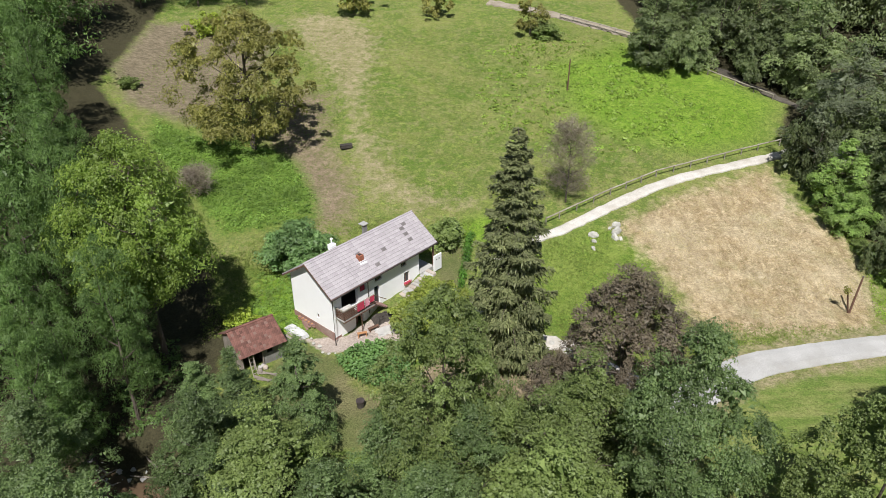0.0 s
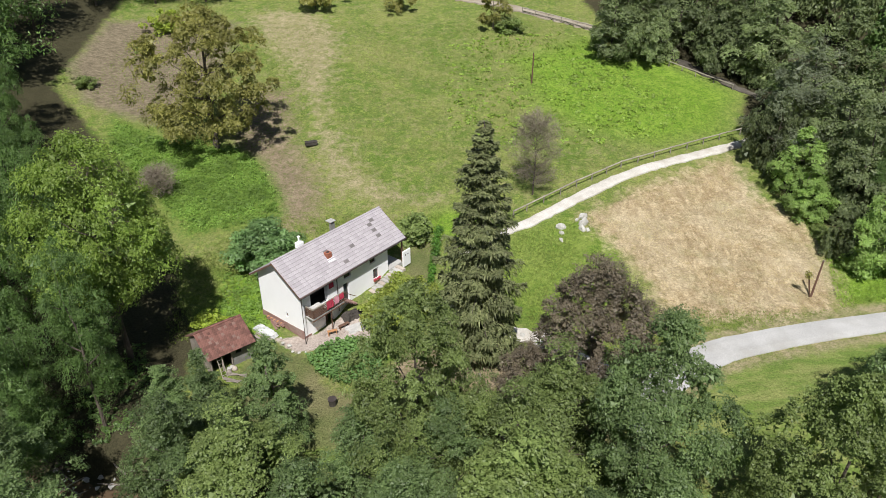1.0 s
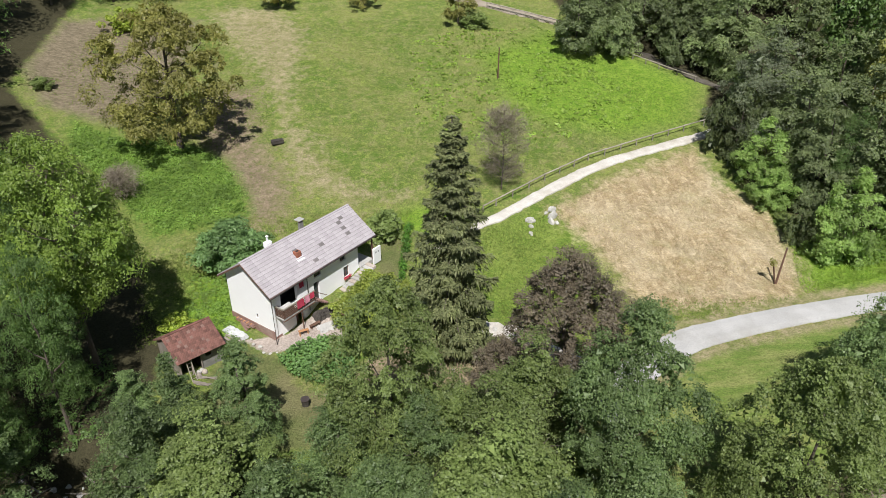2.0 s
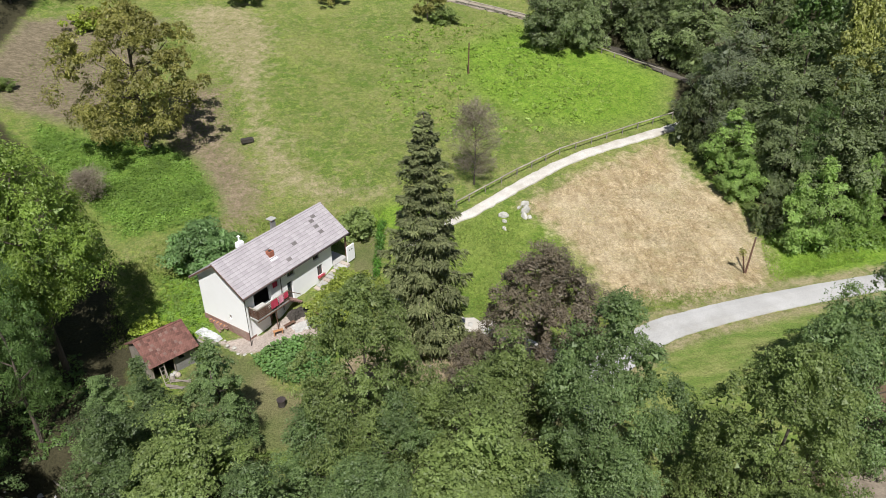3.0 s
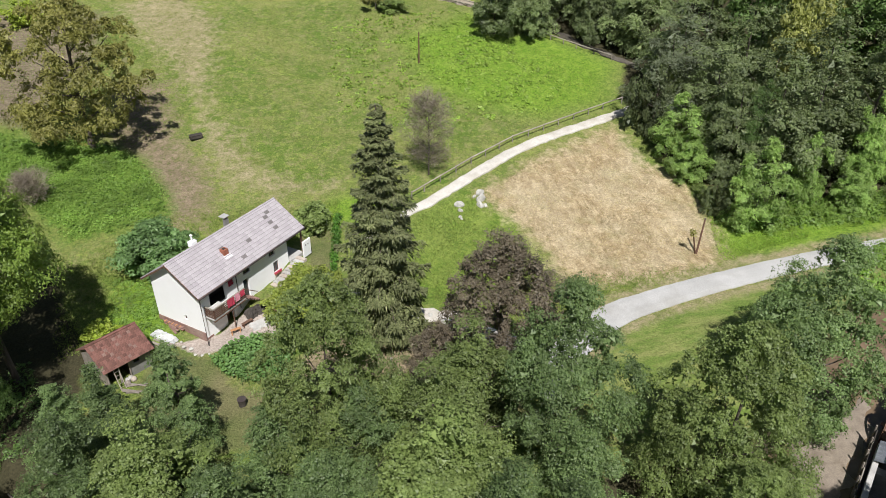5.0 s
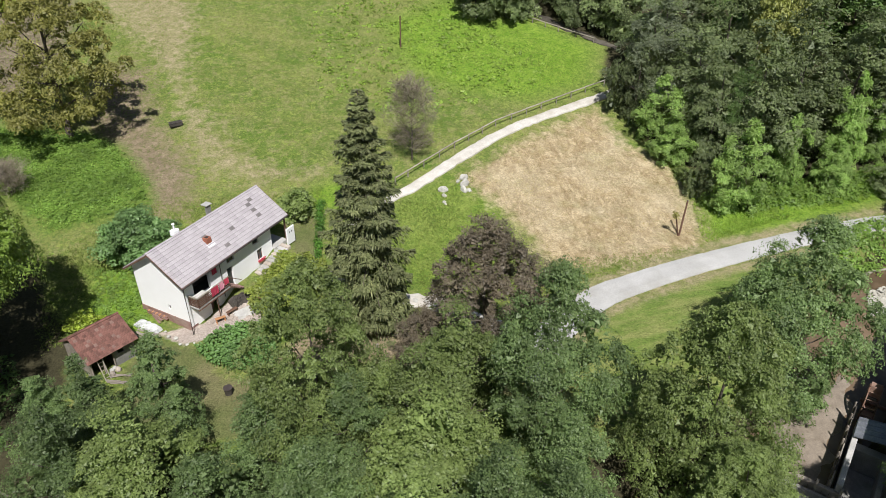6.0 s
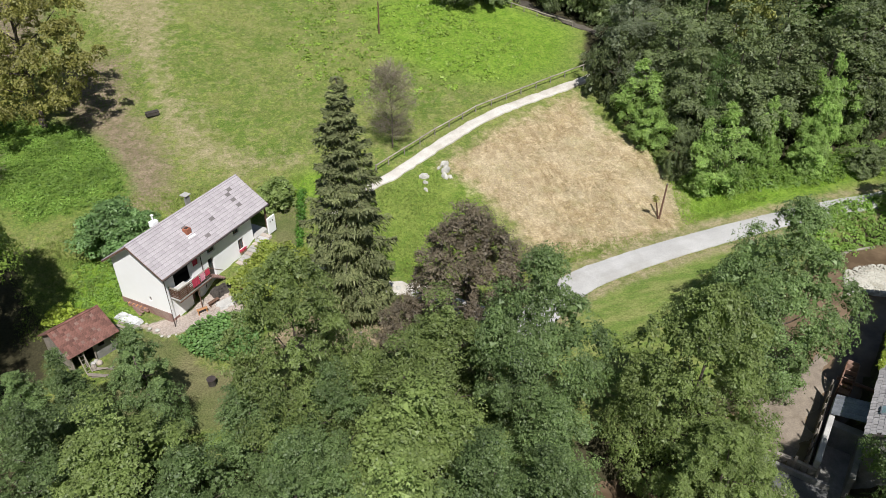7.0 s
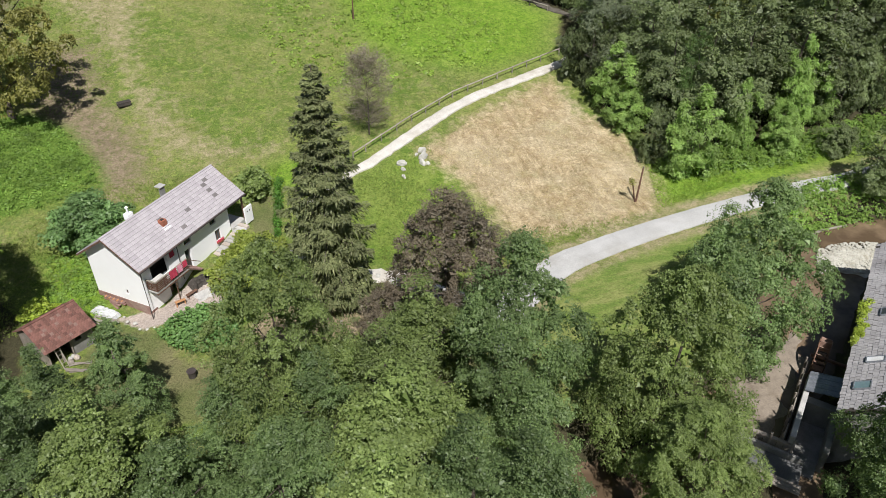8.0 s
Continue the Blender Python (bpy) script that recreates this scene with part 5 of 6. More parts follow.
def shed():
    s = thing("shed", SHED, "small tumbledown shed with a red clay tile roof", "shed")
    L, half, E, R = 4.15, 2.35, 2.0, 3.4
    part("wall", blocks((0.25, 4.1, -0.2, 3.95, 4.25, 2.2)), M["old_timber"], s)
    for x in (0.2, 3.85):
        bm = bmesh.new()
        for dx in (0, 0.12):
            bm.faces.new([bm.verts.new((x + dx, y, z)) for y, z in ((0.5, -0.2), (4.25, -0.2), (4.25, 2.15), (half, 3.25), (0.5, 2.15))])
        bm.verts.ensure_lookup_table()
        for i in range(5):
            bm.faces.new((bm.verts[i], bm.verts[(i + 1) % 5], bm.verts[5 + (i + 1) % 5], bm.verts[5 + i]))
        bmesh.ops.recalc_face_normals(bm, faces=bm.faces)
        part("wall", bm, M["old_timber"], s)
    part("wall", pierced(bmesh.new(), 2.2, 3.85, -0.2, 2.1, 0.5, 0.62, [(2.55, 1.2, 3.05, 1.7)]), M["wet_concrete"], s, "patched grey front wall")
    part("partition", blocks((2.1, 0.62, -0.1, 2.2, 4.1, 2.2)), M["dark_room"], s)
    for x in (0.3, 1.25, 2.1):
        part("post", pole((x, 0.45, -0.2), (x + 0.03, 0.45, 2.05), 0.06, 6), M["old_timber"], s)
    part("beam", blocks((0.1, 0.38, 2.02, 4.05, 0.52, 2.14)), M["old_timber"], s)
    f = part("roof", slope_slab(0, L, 0, E - 0.06, half, R - 0.06, 0.05), M["old_timber"], s, "weathered red clay tile roof")
    part("roof", slope_slab(0, L, 2 * half, E - 0.06, half, R - 0.06, 0.1), M["clay"], s)
    rng = random.Random(17)
    ln = math.hypot(half, R - E)
    t = tile_mesh("tile", (L + 0.1) / 17, ln / 10 + 0.05, 0.018, M["clay"], 0.03)
    pale = tile_mesh("tile", (L + 0.1) / 17, ln / 10 + 0.05, 0.018, M["clay_pale"], 0.03)
    spots = {(rng.randrange(10), rng.randrange(17)) for _ in range(14)}
    tile_slope(f, "tile", (t, pale), -0.05, -0.06, E, half, R, 10, 17, (L + 0.1) / 17, ln / 10, rng, dark=spots)
    for i in range(11):
        part("ridge_tile", limb(bmesh.new(), [(i * 0.38 - 0.02, half, R + 0.03), (i * 0.38 + 0.40, half, R + 0.045)], 0.10, 0.085, 8), M["clay"], s)
    return s


shed()
rngs = random.Random(23)


def plank_heap(m, n, length, mat, label, spread=0.5):
    h = thing("plank_heap", m, label, "timber")
    for i in range(n):
        bm = blocks((0, 0, 0, length * rngs.uniform(0.6, 1.1), rngs.uniform(0.1, 0.2), 0.03), bevel=0.004)
        part("plank", bm, mat, h, m=pose(rngs.uniform(-0.2, 0.2), rngs.uniform(-spread, spread), 0.04 + 0.035 * i, rngs.uniform(-4, 4), rngs.uniform(-5, 5), rngs.uniform(-14, 14)))
    return h


plank_heap(SHED @ pose(1.0, -0.5, 0.02, 0, 0, -50), 7, 1.7, M["old_timber"], "old boards piled before the shed")
ld = thing("leaning_ladder", SHED @ pose(0.75, -0.35, 0.0, -18, 0, 0), "short pale ladder leaning at the shed", "ladder")
for x in (0, 0.4):
    part("stile", blocks((x, 0, 0, x + 0.06, 0.05, 1.9)), M["rail_wood"], ld)
for k in range(5):
    part("rung", blocks((0.06, 0.01, 0.25 + 0.34 * k, 0.4, 0.04, 0.29 + 0.34 * k)), M["rail_wood"], ld)
for i, (x, y, mat) in enumerate(((1.6, 0.2, "concrete"), (1.45, -0.15, "old_timber"), (2.0, -0.05, "yard_stone"), (1.9, 0.25, "rock"))):
    bm = bmesh.new()
    bmesh.ops.create_icosphere(bm, subdivisions=2, radius=0.22)
    for v in bm.verts:
        v.co.z *= 1.2
        v.co += Vector([rngs.uniform(-0.03, 0.03) for _ in range(3)])
    loose("sack", bm, M[mat], SHED @ pose(x, y, 0.24), "lumpy sack lying before the shed", "sack", "sacks by the shed")


def cover_sheet(name, m, w, d, h, mat, label, category, seed, folds=0.06):
    """A crumpled sheet thrown over a low stack."""
    rng = np.random.RandomState(seed)
    n = 18
    bm = bmesh.new()
    grid = []
    for j in range(n):
        for i in range(n):
            u, v = i / (n - 1), j / (n - 1)
            e = min(u, 1 - u, v, 1 - v)
            z = h * min(1, e / 0.14) ** 0.6 + folds * rng.randn() * (0.4 + e)
            grid.append(bm.verts.new((u * w + 0.04 * rng.randn(), v * d + 0.04 * rng.randn(), max(z, 0.0))))
    for j in range(n - 1):
        for i in range(n - 1):
            bm.faces.new((grid[j * n + i], grid[j * n + i + 1], grid[(j + 1) * n + i + 1], grid[(j + 1) * n + i]))
    box(bm, 0.15, 0.15, 0, w - 0.15, d - 0.15, h * 0.75)
    return loose(name, bm, mat, m, label, category)


M["grey_sheet"] = rough_matter("dirty_sheet", (0.36, 0.37, 0.37), (0.62, 0.62, 0.61), 1.4, 9.0, 0.7, stain=(0.22, 0.21, 0.19))
cover_sheet("tarpaulin", pose(-14.7, 52.6, at(-14, 52) - 0.02, 0, 0, -42), 2.6, 1.0, 0.4, M["grey_sheet"], "crumpled greyish white sheet over a stack beside the shed", "tarpaulin", 31)
cover_sheet("grey_sheet", pose(-5.9, 51.3, at(-5.5, 51.8) + 0.02, 0, 0, 25), 2.4, 1.3, 0.28, M["concrete"], "flat grey cover on the yard", "cover", 33, 0.02)
cover_sheet("dark_tarpaulin", pose(-6.2, 52.8, at(-5.5, 53) - 0.02, 0, 0, 30), 2.3, 1.2, 0.7, M["soil_dark"], "dark green-grey sheet over a heap", "tarpaulin", 34, 0.07)
fw = thing("firewood_stack", pose(-13.6, 54.2, at(-13, 53.6) - 0.1, 0, 0, -42), "low stack of split reddish firewood at the gable", "firewood")
lg = bmesh.new()
limb(lg, [(0, 0, 0), (0, 0.45, 0)], 0.07, 0.07, 6)
lme = bpy.data.meshes.new("log")
lg.to_mesh(lme)
lg.free()
lme.materials.append(M["orange"])
lg = lme.copy()
lg.materials.clear()
lg.materials.append(M["plinth"])
for k in range(48):
    attach("log", (lme, lg)[k % 3 > 0], fw, "", pose((k % 16) * 0.15 + 0.07 * ((k // 16) % 2), rngs.uniform(-0.06, 0.06), 0.1 + (k // 16) * 0.13, rngs.uniform(-6, 6), rngs.uniform(-180, 180), rngs.uniform(-8, 8)))
for i, (x, y, s) in enumerate(((-11.6, 50.6, 0.16), (-11.0, 50.2, 0.2), (-10.6, 49.4, 0.14), (-11.9, 51.3, 0.12), (-10.0, 49.2, 0.16), (-9.5, 49.3, 0.1))):
    bm = bmesh.new()
    bmesh.ops.create_icosphere(bm, subdivisions=2, radius=s)
    for v in bm.verts:
        v.co *= rngs.uniform(0.85, 1.15)
        v.co.z *= 0.6
    loose("stone", bm, M["rock"], pose(x, y, at(x, y) + s * 0.3), "pale stone lying in the yard", "stone", "yard stones")
tr = thing("trestle", pose(-7.7, 51.2, at(-7.7, 51.2), 0, 0, 20), "small orange wooden trestle in the yard", "trestle")
part("top", blocks((0, 0, 0.5, 0.9, 0.3, 0.56), bevel=0.01), M["orange"], tr)
for x in (0.06, 0.78):
    for y in (0.02, 0.22):
        part("leg", blocks((x, y, 0, x + 0.06, y + 0.06, 0.5)), M["orange"], tr)
tr = thing("bench", pose(-6.7, 52.0, at(-6.7, 52.0), 0, 0, 40), "low dark bench by the cellar door", "bench")
part("seat", blocks((0, 0, 0.4, 1.1, 0.32, 0.45), bevel=0.01), M["timber"], tr)
for x in (0.08, 0.95):
    part("leg", blocks((x, 0.03, 0, x + 0.07, 0.29, 0.4)), M["timber"], tr)

plank_heap(pose(-14.3, 51.6, at(-14.3, 51.6) + 0.02, 0, 0, -40), 8, 2.4, M["rail_wood"], "pale boards piled between shed and gable", 0.45)
plank_heap(pose(-12.9, 53.6, at(-12.9, 53.6) + 0.02, 0, 0, -50), 6, 1.5, M["plinth"], "reddish boards lying at the foot of the gable", 0.3)

# vine pergola
vp = thing("vine_pergola", Matrix.Identity(4), "pergola overgrown with yellow-green grapevine", "pergola")
VINE = [(-4.9, 53.6), (-3.6, 55.4), (-1.4, 57.8), (1.0, 58.0), (2.2, 56.4), (1.6, 53.2), (0.2, 50.4), (-2.4, 49.8), (-4.4, 51.6)]
for x, y in ((-4.2, 52.4), (-2.6, 54.6), (-0.4, 56.8), (1.2, 54.6), (-0.4, 51.6), (-2.6, 50.8)):
    part("post", pole((x, y, at(x, y, -0.2)), (x, y, 1.9), 0.06, 6), M["timber"], vp)
for a, b in (((-4.2, 52.4), (-0.4, 56.8)), ((-2.6, 50.8), (1.2, 54.6)), ((-4.2, 52.4), (-2.6, 50.8)), ((-2.6, 54.6), (-0.4, 51.6)), ((-0.4, 56.8), (1.2, 54.6))):
    part("beam", limb(bmesh.new(), [(*a, 1.85), (*b, 1.85)], 0.05, 0.05, 6), M["timber"], vp)
rv = np.random.RandomState(41)
q = scatter(VINE, 330, rv)
cen = np.stack([q[:, 0], q[:, 1], np.maximum(land(q[:, 0], q[:, 1]) + 0.4, 1.35) + 0.55 * rv.rand(330)], 1)
low = scatter(VINE, 90, rv)
cen = np.concatenate([cen, np.stack([low[:, 0], low[:, 1], land(low[:, 0], low[:, 1]) + 0.2 + 1.4 * rv.rand(90)], 1)])
attach("vine", quads_mesh("vine", leaf_quads(rv, cen, rv.uniform(0.25, 0.55, 420), 44, 0.24, 0.19), M["vine"]), vp, "yellow-green vine leaves")

# squash patch: each large leaf stands on its own stalk
sp = thing("squash_patch", Matrix.Identity(4), "patch of large green squash leaves below the yard", "vegetable patch")
bm = bmesh.new()
rim = [bm.verts.new((math.cos(a) * (0.135 if i % 2 else 0.105), math.sin(a) * (0.135 if i % 2 else 0.105), 0.05)) for i, a in enumerate(2 * math.pi * k / 10 for k in range(10))]
hub = bm.verts.new((0, 0, 0))
for i in range(10):
    bm.faces.new((hub, rim[i], rim[(i + 1) % 10]))
limb(bm, [(0, 0, -0.55), (0.03, 0, -0.25), (0, 0, 0)], 0.016, 0.012, 4)
sq = bpy.data.meshes.new("leaf")
bm.to_mesh(sq)
bm.free()
sq.materials.append(M["squash"])
PATCH = [(-9.3, 48.3), (-7.6, 50.0), (-5.8, 50.6), (-3.4, 50.2), (-2.4, 47.6), (-3.0, 44.8), (-6.0, 44.9), (-8.2, 46.4)]
q = scatter(PATCH, 290, rv)
for x, y in q:
    s = rv.uniform(0.75, 1.35)
    attach("leaf", sq, sp, "", pose(x, y, at(x, y) + rv.uniform(0.4, 0.7), rv.uniform(-22, 22), rv.uniform(-22, 22), rv.uniform(0, 360)) @ Matrix.Diagonal((s, s, 1, 1)))


def hedge(line, w, h, mat, label, seed):
    rng = np.random.RandomState(seed)
    t = thing("hedge", Matrix.Identity(4), label, "hedge")
    c = []
    for (a, b), (d, e) in zip(line, line[1:]):
        n = int(math.hypot(d - a, e - b) / 0.16)
        for i in range(n):
            f = i / n
            x, y = a + (d - a) * f + rng.uniform(-w, w) * 0.3, b + (e - b) * f + rng.uniform(-w, w) * 0.3
            c.append((x, y, at(x, y) + rng.uniform(0.2, h - 0.2)))
    c = np.array(c)
    stem = bmesh.new()
    for x, y, z in c[::8]:
        limb(stem, [(x, y, at(x, y) - 0.1), (x, y, z)], 0.02, 0.01, 4)
    part("stem", stem, M["bark"], t)
    attach("foliage", quads_mesh("foliage", leaf_quads(rng, c, np.full(len(c), w * 0.45), 46, 0.16, 0.11, 0.2, 1.0), M[mat]), t)
    return t


q = scatter(PATCH, 1150, rv)
mass = bmesh.new()
for x, y in q:
    k = len(mass.verts)
    mass.from_mesh(sq)
    mass.verts.ensure_lookup_table()
    m = pose(x, y, at(x, y) + rv.uniform(0.3, 0.62), rv.uniform(-22, 22), rv.uniform(-22, 22), rv.uniform(0, 360))
    for v in mass.verts[k:]:
        v.co = m @ v.co
tagged(part("leaf_mass", mass, M["squash"], sp, "dense squash leaves"), kind="stuff")
hedge([(2.9, 66.5), (2.2, 62.0), (1.6, 57.6)], 0.8, 1.3, "bright", "narrow clipped green hedge beside the garden strip", 45)


# ---- fences, poles and stones ----
def rail_fence(line, spacing, height, label, rails=2, wob=0.0):
    f = thing("rail_fence", Matrix.Identity(4), label, "fence")
    pts = []
    for (a, b), (c, d) in zip(line, line[1:]):
        n = max(1, round(math.hypot(c - a, d - b) / spacing))
        pts += [(a + (c - a) * i / n, b + (d - b) * i / n) for i in range(n)]
    pts.append(line[-1])
    pts = [Vector((x, y, at(x, y))) for x, y in pts]
    for p in pts:
        part("post", pole(p + Vector((0, 0, -0.3)), p + Vector((rngs.uniform(-0.03, 0.03), 0, height + 0.06)), 0.075, 7), M["old_timber"], f)
    for a, b in zip(pts, pts[1:]):
        for k in range(rails):
            z = height * (1.0 if k == 0 else 0.5)
            s = Vector((0.05, -0.07, 0))
            part("rail", limb(bmesh.new(), [a + Vector((0, 0, z)) + s, b + Vector((0, 0, z + rngs.uniform(-0.03, 0.03))) + s], 0.085, 0.075, 6), M["rail_wood"], f)
    return f


rail_fence([(11.2, 68.9), (12.8, 70.0), (19.3, 74.5), (25.5, 78.3), (32.5, 81.3), (39.8, 84.3), (43, 85.5)], 2.4, 0.85, "weathered wooden rail fence along the gravel path", 1)
rail_fence([(20, 125.6), (26, 121.4), (30.6, 117.8)], 2.6, 0.95, "pale rail fence beside the upper track")
rail_fence([(38, 106.8), (42.5, 101.8), (46.5, 97.6)], 2.6, 0.75, "grey rail fence beside the shaded track", 1)


def utility_pole(x, y, h, lean, label, r=0.1):
    t = thing("utility_pole", pose(x, y, at(x, y) - 0.2), label, "pole")
    part("shaft", limb(bmesh.new(), [(0, 0, 0), (lean[0], lean[1], h)], r, r * 0.75, 8), M["timber"], t)
    part("top_cap", limb(bmesh.new(), [(lean[0], lean[1], h), (lean[0], lean[1], h + 0.08)], r * 0.95, r * 0.3, 8), M["metal"], t)
    return t


p = utility_pole(38.34, 55.22, 4.2, (0.2, 0.0), "leaning brown wooden pole at the field edge", 0.11)
part("brace", limb(bmesh.new(), [(-0.05, 0.03, 0), (-0.85, 0.0, 2.85)], 0.08, 0.07, 7), M["timber"], p, "short upright brace post")
utility_pole(17.8, 100.0, 4.6, (0.05, 0), "dark wooden pole standing in the meadow", 0.11)
rk = np.random.RandomState(51)
q = np.array([[-0.8, 0.0, 2.55], [-0.7, 0.05, 2.3], [-0.92, 0.0, 2.75]]) + [38.34, 55.22, at(38, 55)]
sh = thing("ivy_tuft", Matrix.Identity(4), "yellowish ivy tuft on the brace post", "plant")
attach("foliage", quads_mesh("foliage", leaf_quads(rk, q, np.array([0.35, 0.4, 0.35]), 40, 0.2, 0.14), M["walnut"]), sh)


def boulder(x, y, sx, sy, sz, seed, label):
    r = np.random.RandomState(seed)
    bm = bmesh.new()
    bmesh.ops.create_icosphere(bm, subdivisions=3, radius=1)
    for v in bm.verts:
        k = 1 + 0.28 * noise.noise(v.co * 1.6 + Vector((seed, 0, 0))) + 0.12 * noise.noise(v.co * 5)
        v.co *= k
        v.co = Vector((v.co.x * sx, v.co.y * sy, max(v.co.z, -0.3) * sz))
    loose("boulder", bm, M["rock"], pose(x, y, at(x, y) + 0.12 * sz, 0, 0, r.uniform(0, 360)), label, "rock", "limestone outcrop")


for i, (x, y, sx, sy, sz) in enumerate(((18.9, 68.7, 0.24, 0.55, 0.3), (18.7, 67.6, 0.28, 0.62, 0.36), (18.35, 66.6, 0.24, 0.55, 0.28), (18.9, 66.4, 0.2, 0.3, 0.18), (18.1, 68.2, 0.14, 0.25, 0.15), (16.1, 66.9, 0.26, 0.55, 0.3), (16.0, 66.0, 0.14, 0.3, 0.16), (15.75, 64.8, 0.16, 0.34, 0.16))):
    boulder(x, y, sx * 1.15, sy, sz * 1.7, 60 + i, "white limestone boulder showing through the grass")
for i, (x, y) in enumerate(((3.6, 54.6), (5.2, 53.0), (6.6, 52.6), (9.6, 50.6), (10.8, 49.6), (2.5, 56.4), (11.8, 48.5))):
    boulder(x, y, 0.4, 0.3, 0.25, 80 + i, "pale stone beside the drive")
bt = thing("bathtub", pose(-12.3, 84.0, at(-12.3, 84.0) + 0.02, 0, 0, 20), "old dark tub lying in the meadow", "tub")
bm = bmesh.new()
r = bmesh.ops.create_cube(bm, size=1, matrix=Matrix.Translation((0, 0, 0.3)) @ Matrix.Diagonal((1.5, 0.7, 0.5, 1)))
bmesh.ops.bevel(bm, geom=list(bm.edges), offset=0.12, segments=2, affect="EDGES", profile=0.5)
part("body", bm, M["soil_dark"], bt)
part("rim", blocks((-0.75, -0.36, 0.5, 0.75, -0.29, 0.56), (-0.75, 0.29, 0.5, 0.75, 0.36, 0.56), (-0.75, -0.29, 0.5, -0.68, 0.29, 0.56), (0.68, -0.29, 0.5, 0.75, 0.29, 0.56)), M["metal"], bt)

wb = thing("water_butt", pose(-6.6, 42.6, at(-6.6, 42.6)), "dark plastic tub standing on the lawn", "tub")
part("body", pole((0, 0, 0), (0, 0, 0.62), 0.28, 14, 0.33), M["soil_dark"], wb)
part("rim", pole((0, 0, 0.62), (0, 0, 0.67), 0.36, 14), M["metal"], wb)
gp = thing("garden_post", pose(5.2, 44.6, at(5.2, 44.6)), "short pale wooden post in the garden", "post")
part("shaft", pole((0, 0, -0.2), (0.03, 0, 0.95), 0.1, 8, 0.085), M["rail_wood"], gp)
part("cap", pole((0.03, 0, 0.95), (0.03, 0, 1.02), 0.12, 8, 0.04), M["rail_wood"], gp)

# ---- stream ----
def water_sheet():
    verts, faces = [], []
    for i, (a, b) in enumerate(STREAM):
        p, n = STREAM[max(i - 1, 0)], STREAM[min(i + 1, len(STREAM) - 1)]
        d = Vector((n[0] - p[0], n[1] - p[1], 0)).normalized()
        s = Vector((d.y, -d.x, 0))
        for k in (-11.0, 0, 11.0):
            verts.append((a + s.x * k, b + s.y * k, -2.35))
    for i in range(len(STREAM) - 1):
        for k in range(2):
            faces.append((i * 3 + k, i * 3 + k + 1, i * 3 + k + 4, i * 3 + k + 3))
    tagged(new("stream_water", mesh_of("stream_water", verts, faces, M["water"], True)), "shallow brown stream water", "water", kind="structure")


water_sheet()


def pebbles(name, poly, count, size, z, mat, label, seed):
    """Loose stones nobody could count."""
    rng = np.random.RandomState(seed)
    q = scatter(poly, count, rng)
    ico = bmesh.new()
    bmesh.ops.create_icosphere(ico, subdivisions=1, radius=1)
    base = np.array([v.co[:] for v in ico.verts])
    tri = np.array([[v.index for v in f.verts] for f in ico.faces])
    ico.free()
    vs, fs = [], []
    for i, (x, y) in enumerate(q):
        s = size * rng.uniform(0.4, 1.5)
        v = base * (1 + 0.2 * rng.randn(len(base), 1)) * s * np.array([1, rng.uniform(0.6, 1), 0.55])
        a = rng.rand() * 6.3
        v = v @ np.array([[math.cos(a), math.sin(a), 0], [-math.sin(a), math.cos(a), 0], [0, 0, 1]])
        vs.append(v + [x, y, z(x, y) + s * 0.15])
        fs.append(tri + i * len(base))
    me = bpy.data.meshes.new(name)
    me.from_pydata(np.concatenate(vs).tolist(), [], np.concatenate(fs).tolist())
    me.materials.append(M[mat])
    return tagged(new(name, me), label, "stones", kind="stuff")


M["ramp_stone"] = rough_matter("pale_river_stone", (0.36, 0.34, 0.28), (0.55, 0.53, 0.46), 1.2, 12.0, bump=0.6, stain=(0.27, 0.24, 0.17))


def bar_height(x, y):
    return -2.1


BAR = [(50.6, 41.4), (52.2, 43.6), (53.4, 44.9), (56.5, 45.2), (59.2, 44.4), (61.4, 43.6), (60.8, 42.0), (58.0, 40.2), (54.8, 40.2), (52.6, 41.6)]
pebbles("stone_ramp", BAR, 1700, 0.12, bar_height, "ramp_stone", "ramp of white stones across the stream", 61)


def sand_bar(poly, top, label, seed, mat, x0, x1, y0, y1):
    """A low uneven bank of wet sand."""
    rng = np.random.RandomState(seed)
    xs, ys = np.meshgrid(np.arange(x0, x1, 0.2), np.arange(y0, y1, 0.2))
    d = inside(xs, ys, poly)
    z = -2.75 + (top + 2.75) * sig((d + 0.3 * np.sin(xs * 1.7 + ys) + 0.2 * np.sin(ys * 3.1 - xs * 1.3)) / 0.5) + 0.008 * rng.randn(*d.shape)
    h, w = xs.shape
    i = np.arange(h * w).reshape(h, w)
    q = np.stack([i[:-1, :-1], i[:-1, 1:], i[1:, 1:], i[1:, :-1]], -1).reshape(-1, 4)
    me = mesh_of("sand_bank", np.stack([xs, ys, z], -1).reshape(-1, 3).tolist(), q.tolist(), M[mat], True)
    return tagged(new("sand_bank", me), label, "sand bank", kind="structure")


M["mud_bank"] = rough_matter("wet_brown_sand", (0.19, 0.155, 0.12), (0.31, 0.26, 0.205), 0.9, 8.0, 0.6, 0.5, 0.03, stain=(0.12, 0.09, 0.06))
sand_bar([(34.3, 33.6), (38.5, 34.8), (43.0, 36.0), (43.9, 34.9), (40.9, 31.5), (37.3, 28.8), (34.7, 26.6), (29.8, 26.5)], -2.2, "brown wet sand bank beside the mill channel", 62, "mud_bank", 31, 43, 26, 37)
sand_bar(BAR, -2.05, "pale gravel bank across the stream", 64, "ramp_stone", 48, 64, 38, 48)
pebbles("stream_stones", [(-30, 36), (-27, 39.5), (-20, 37), (-20, 34)], 60, 0.24, lambda x, y: at(x, y), "concrete", "grey stones in the stream bed", 63)
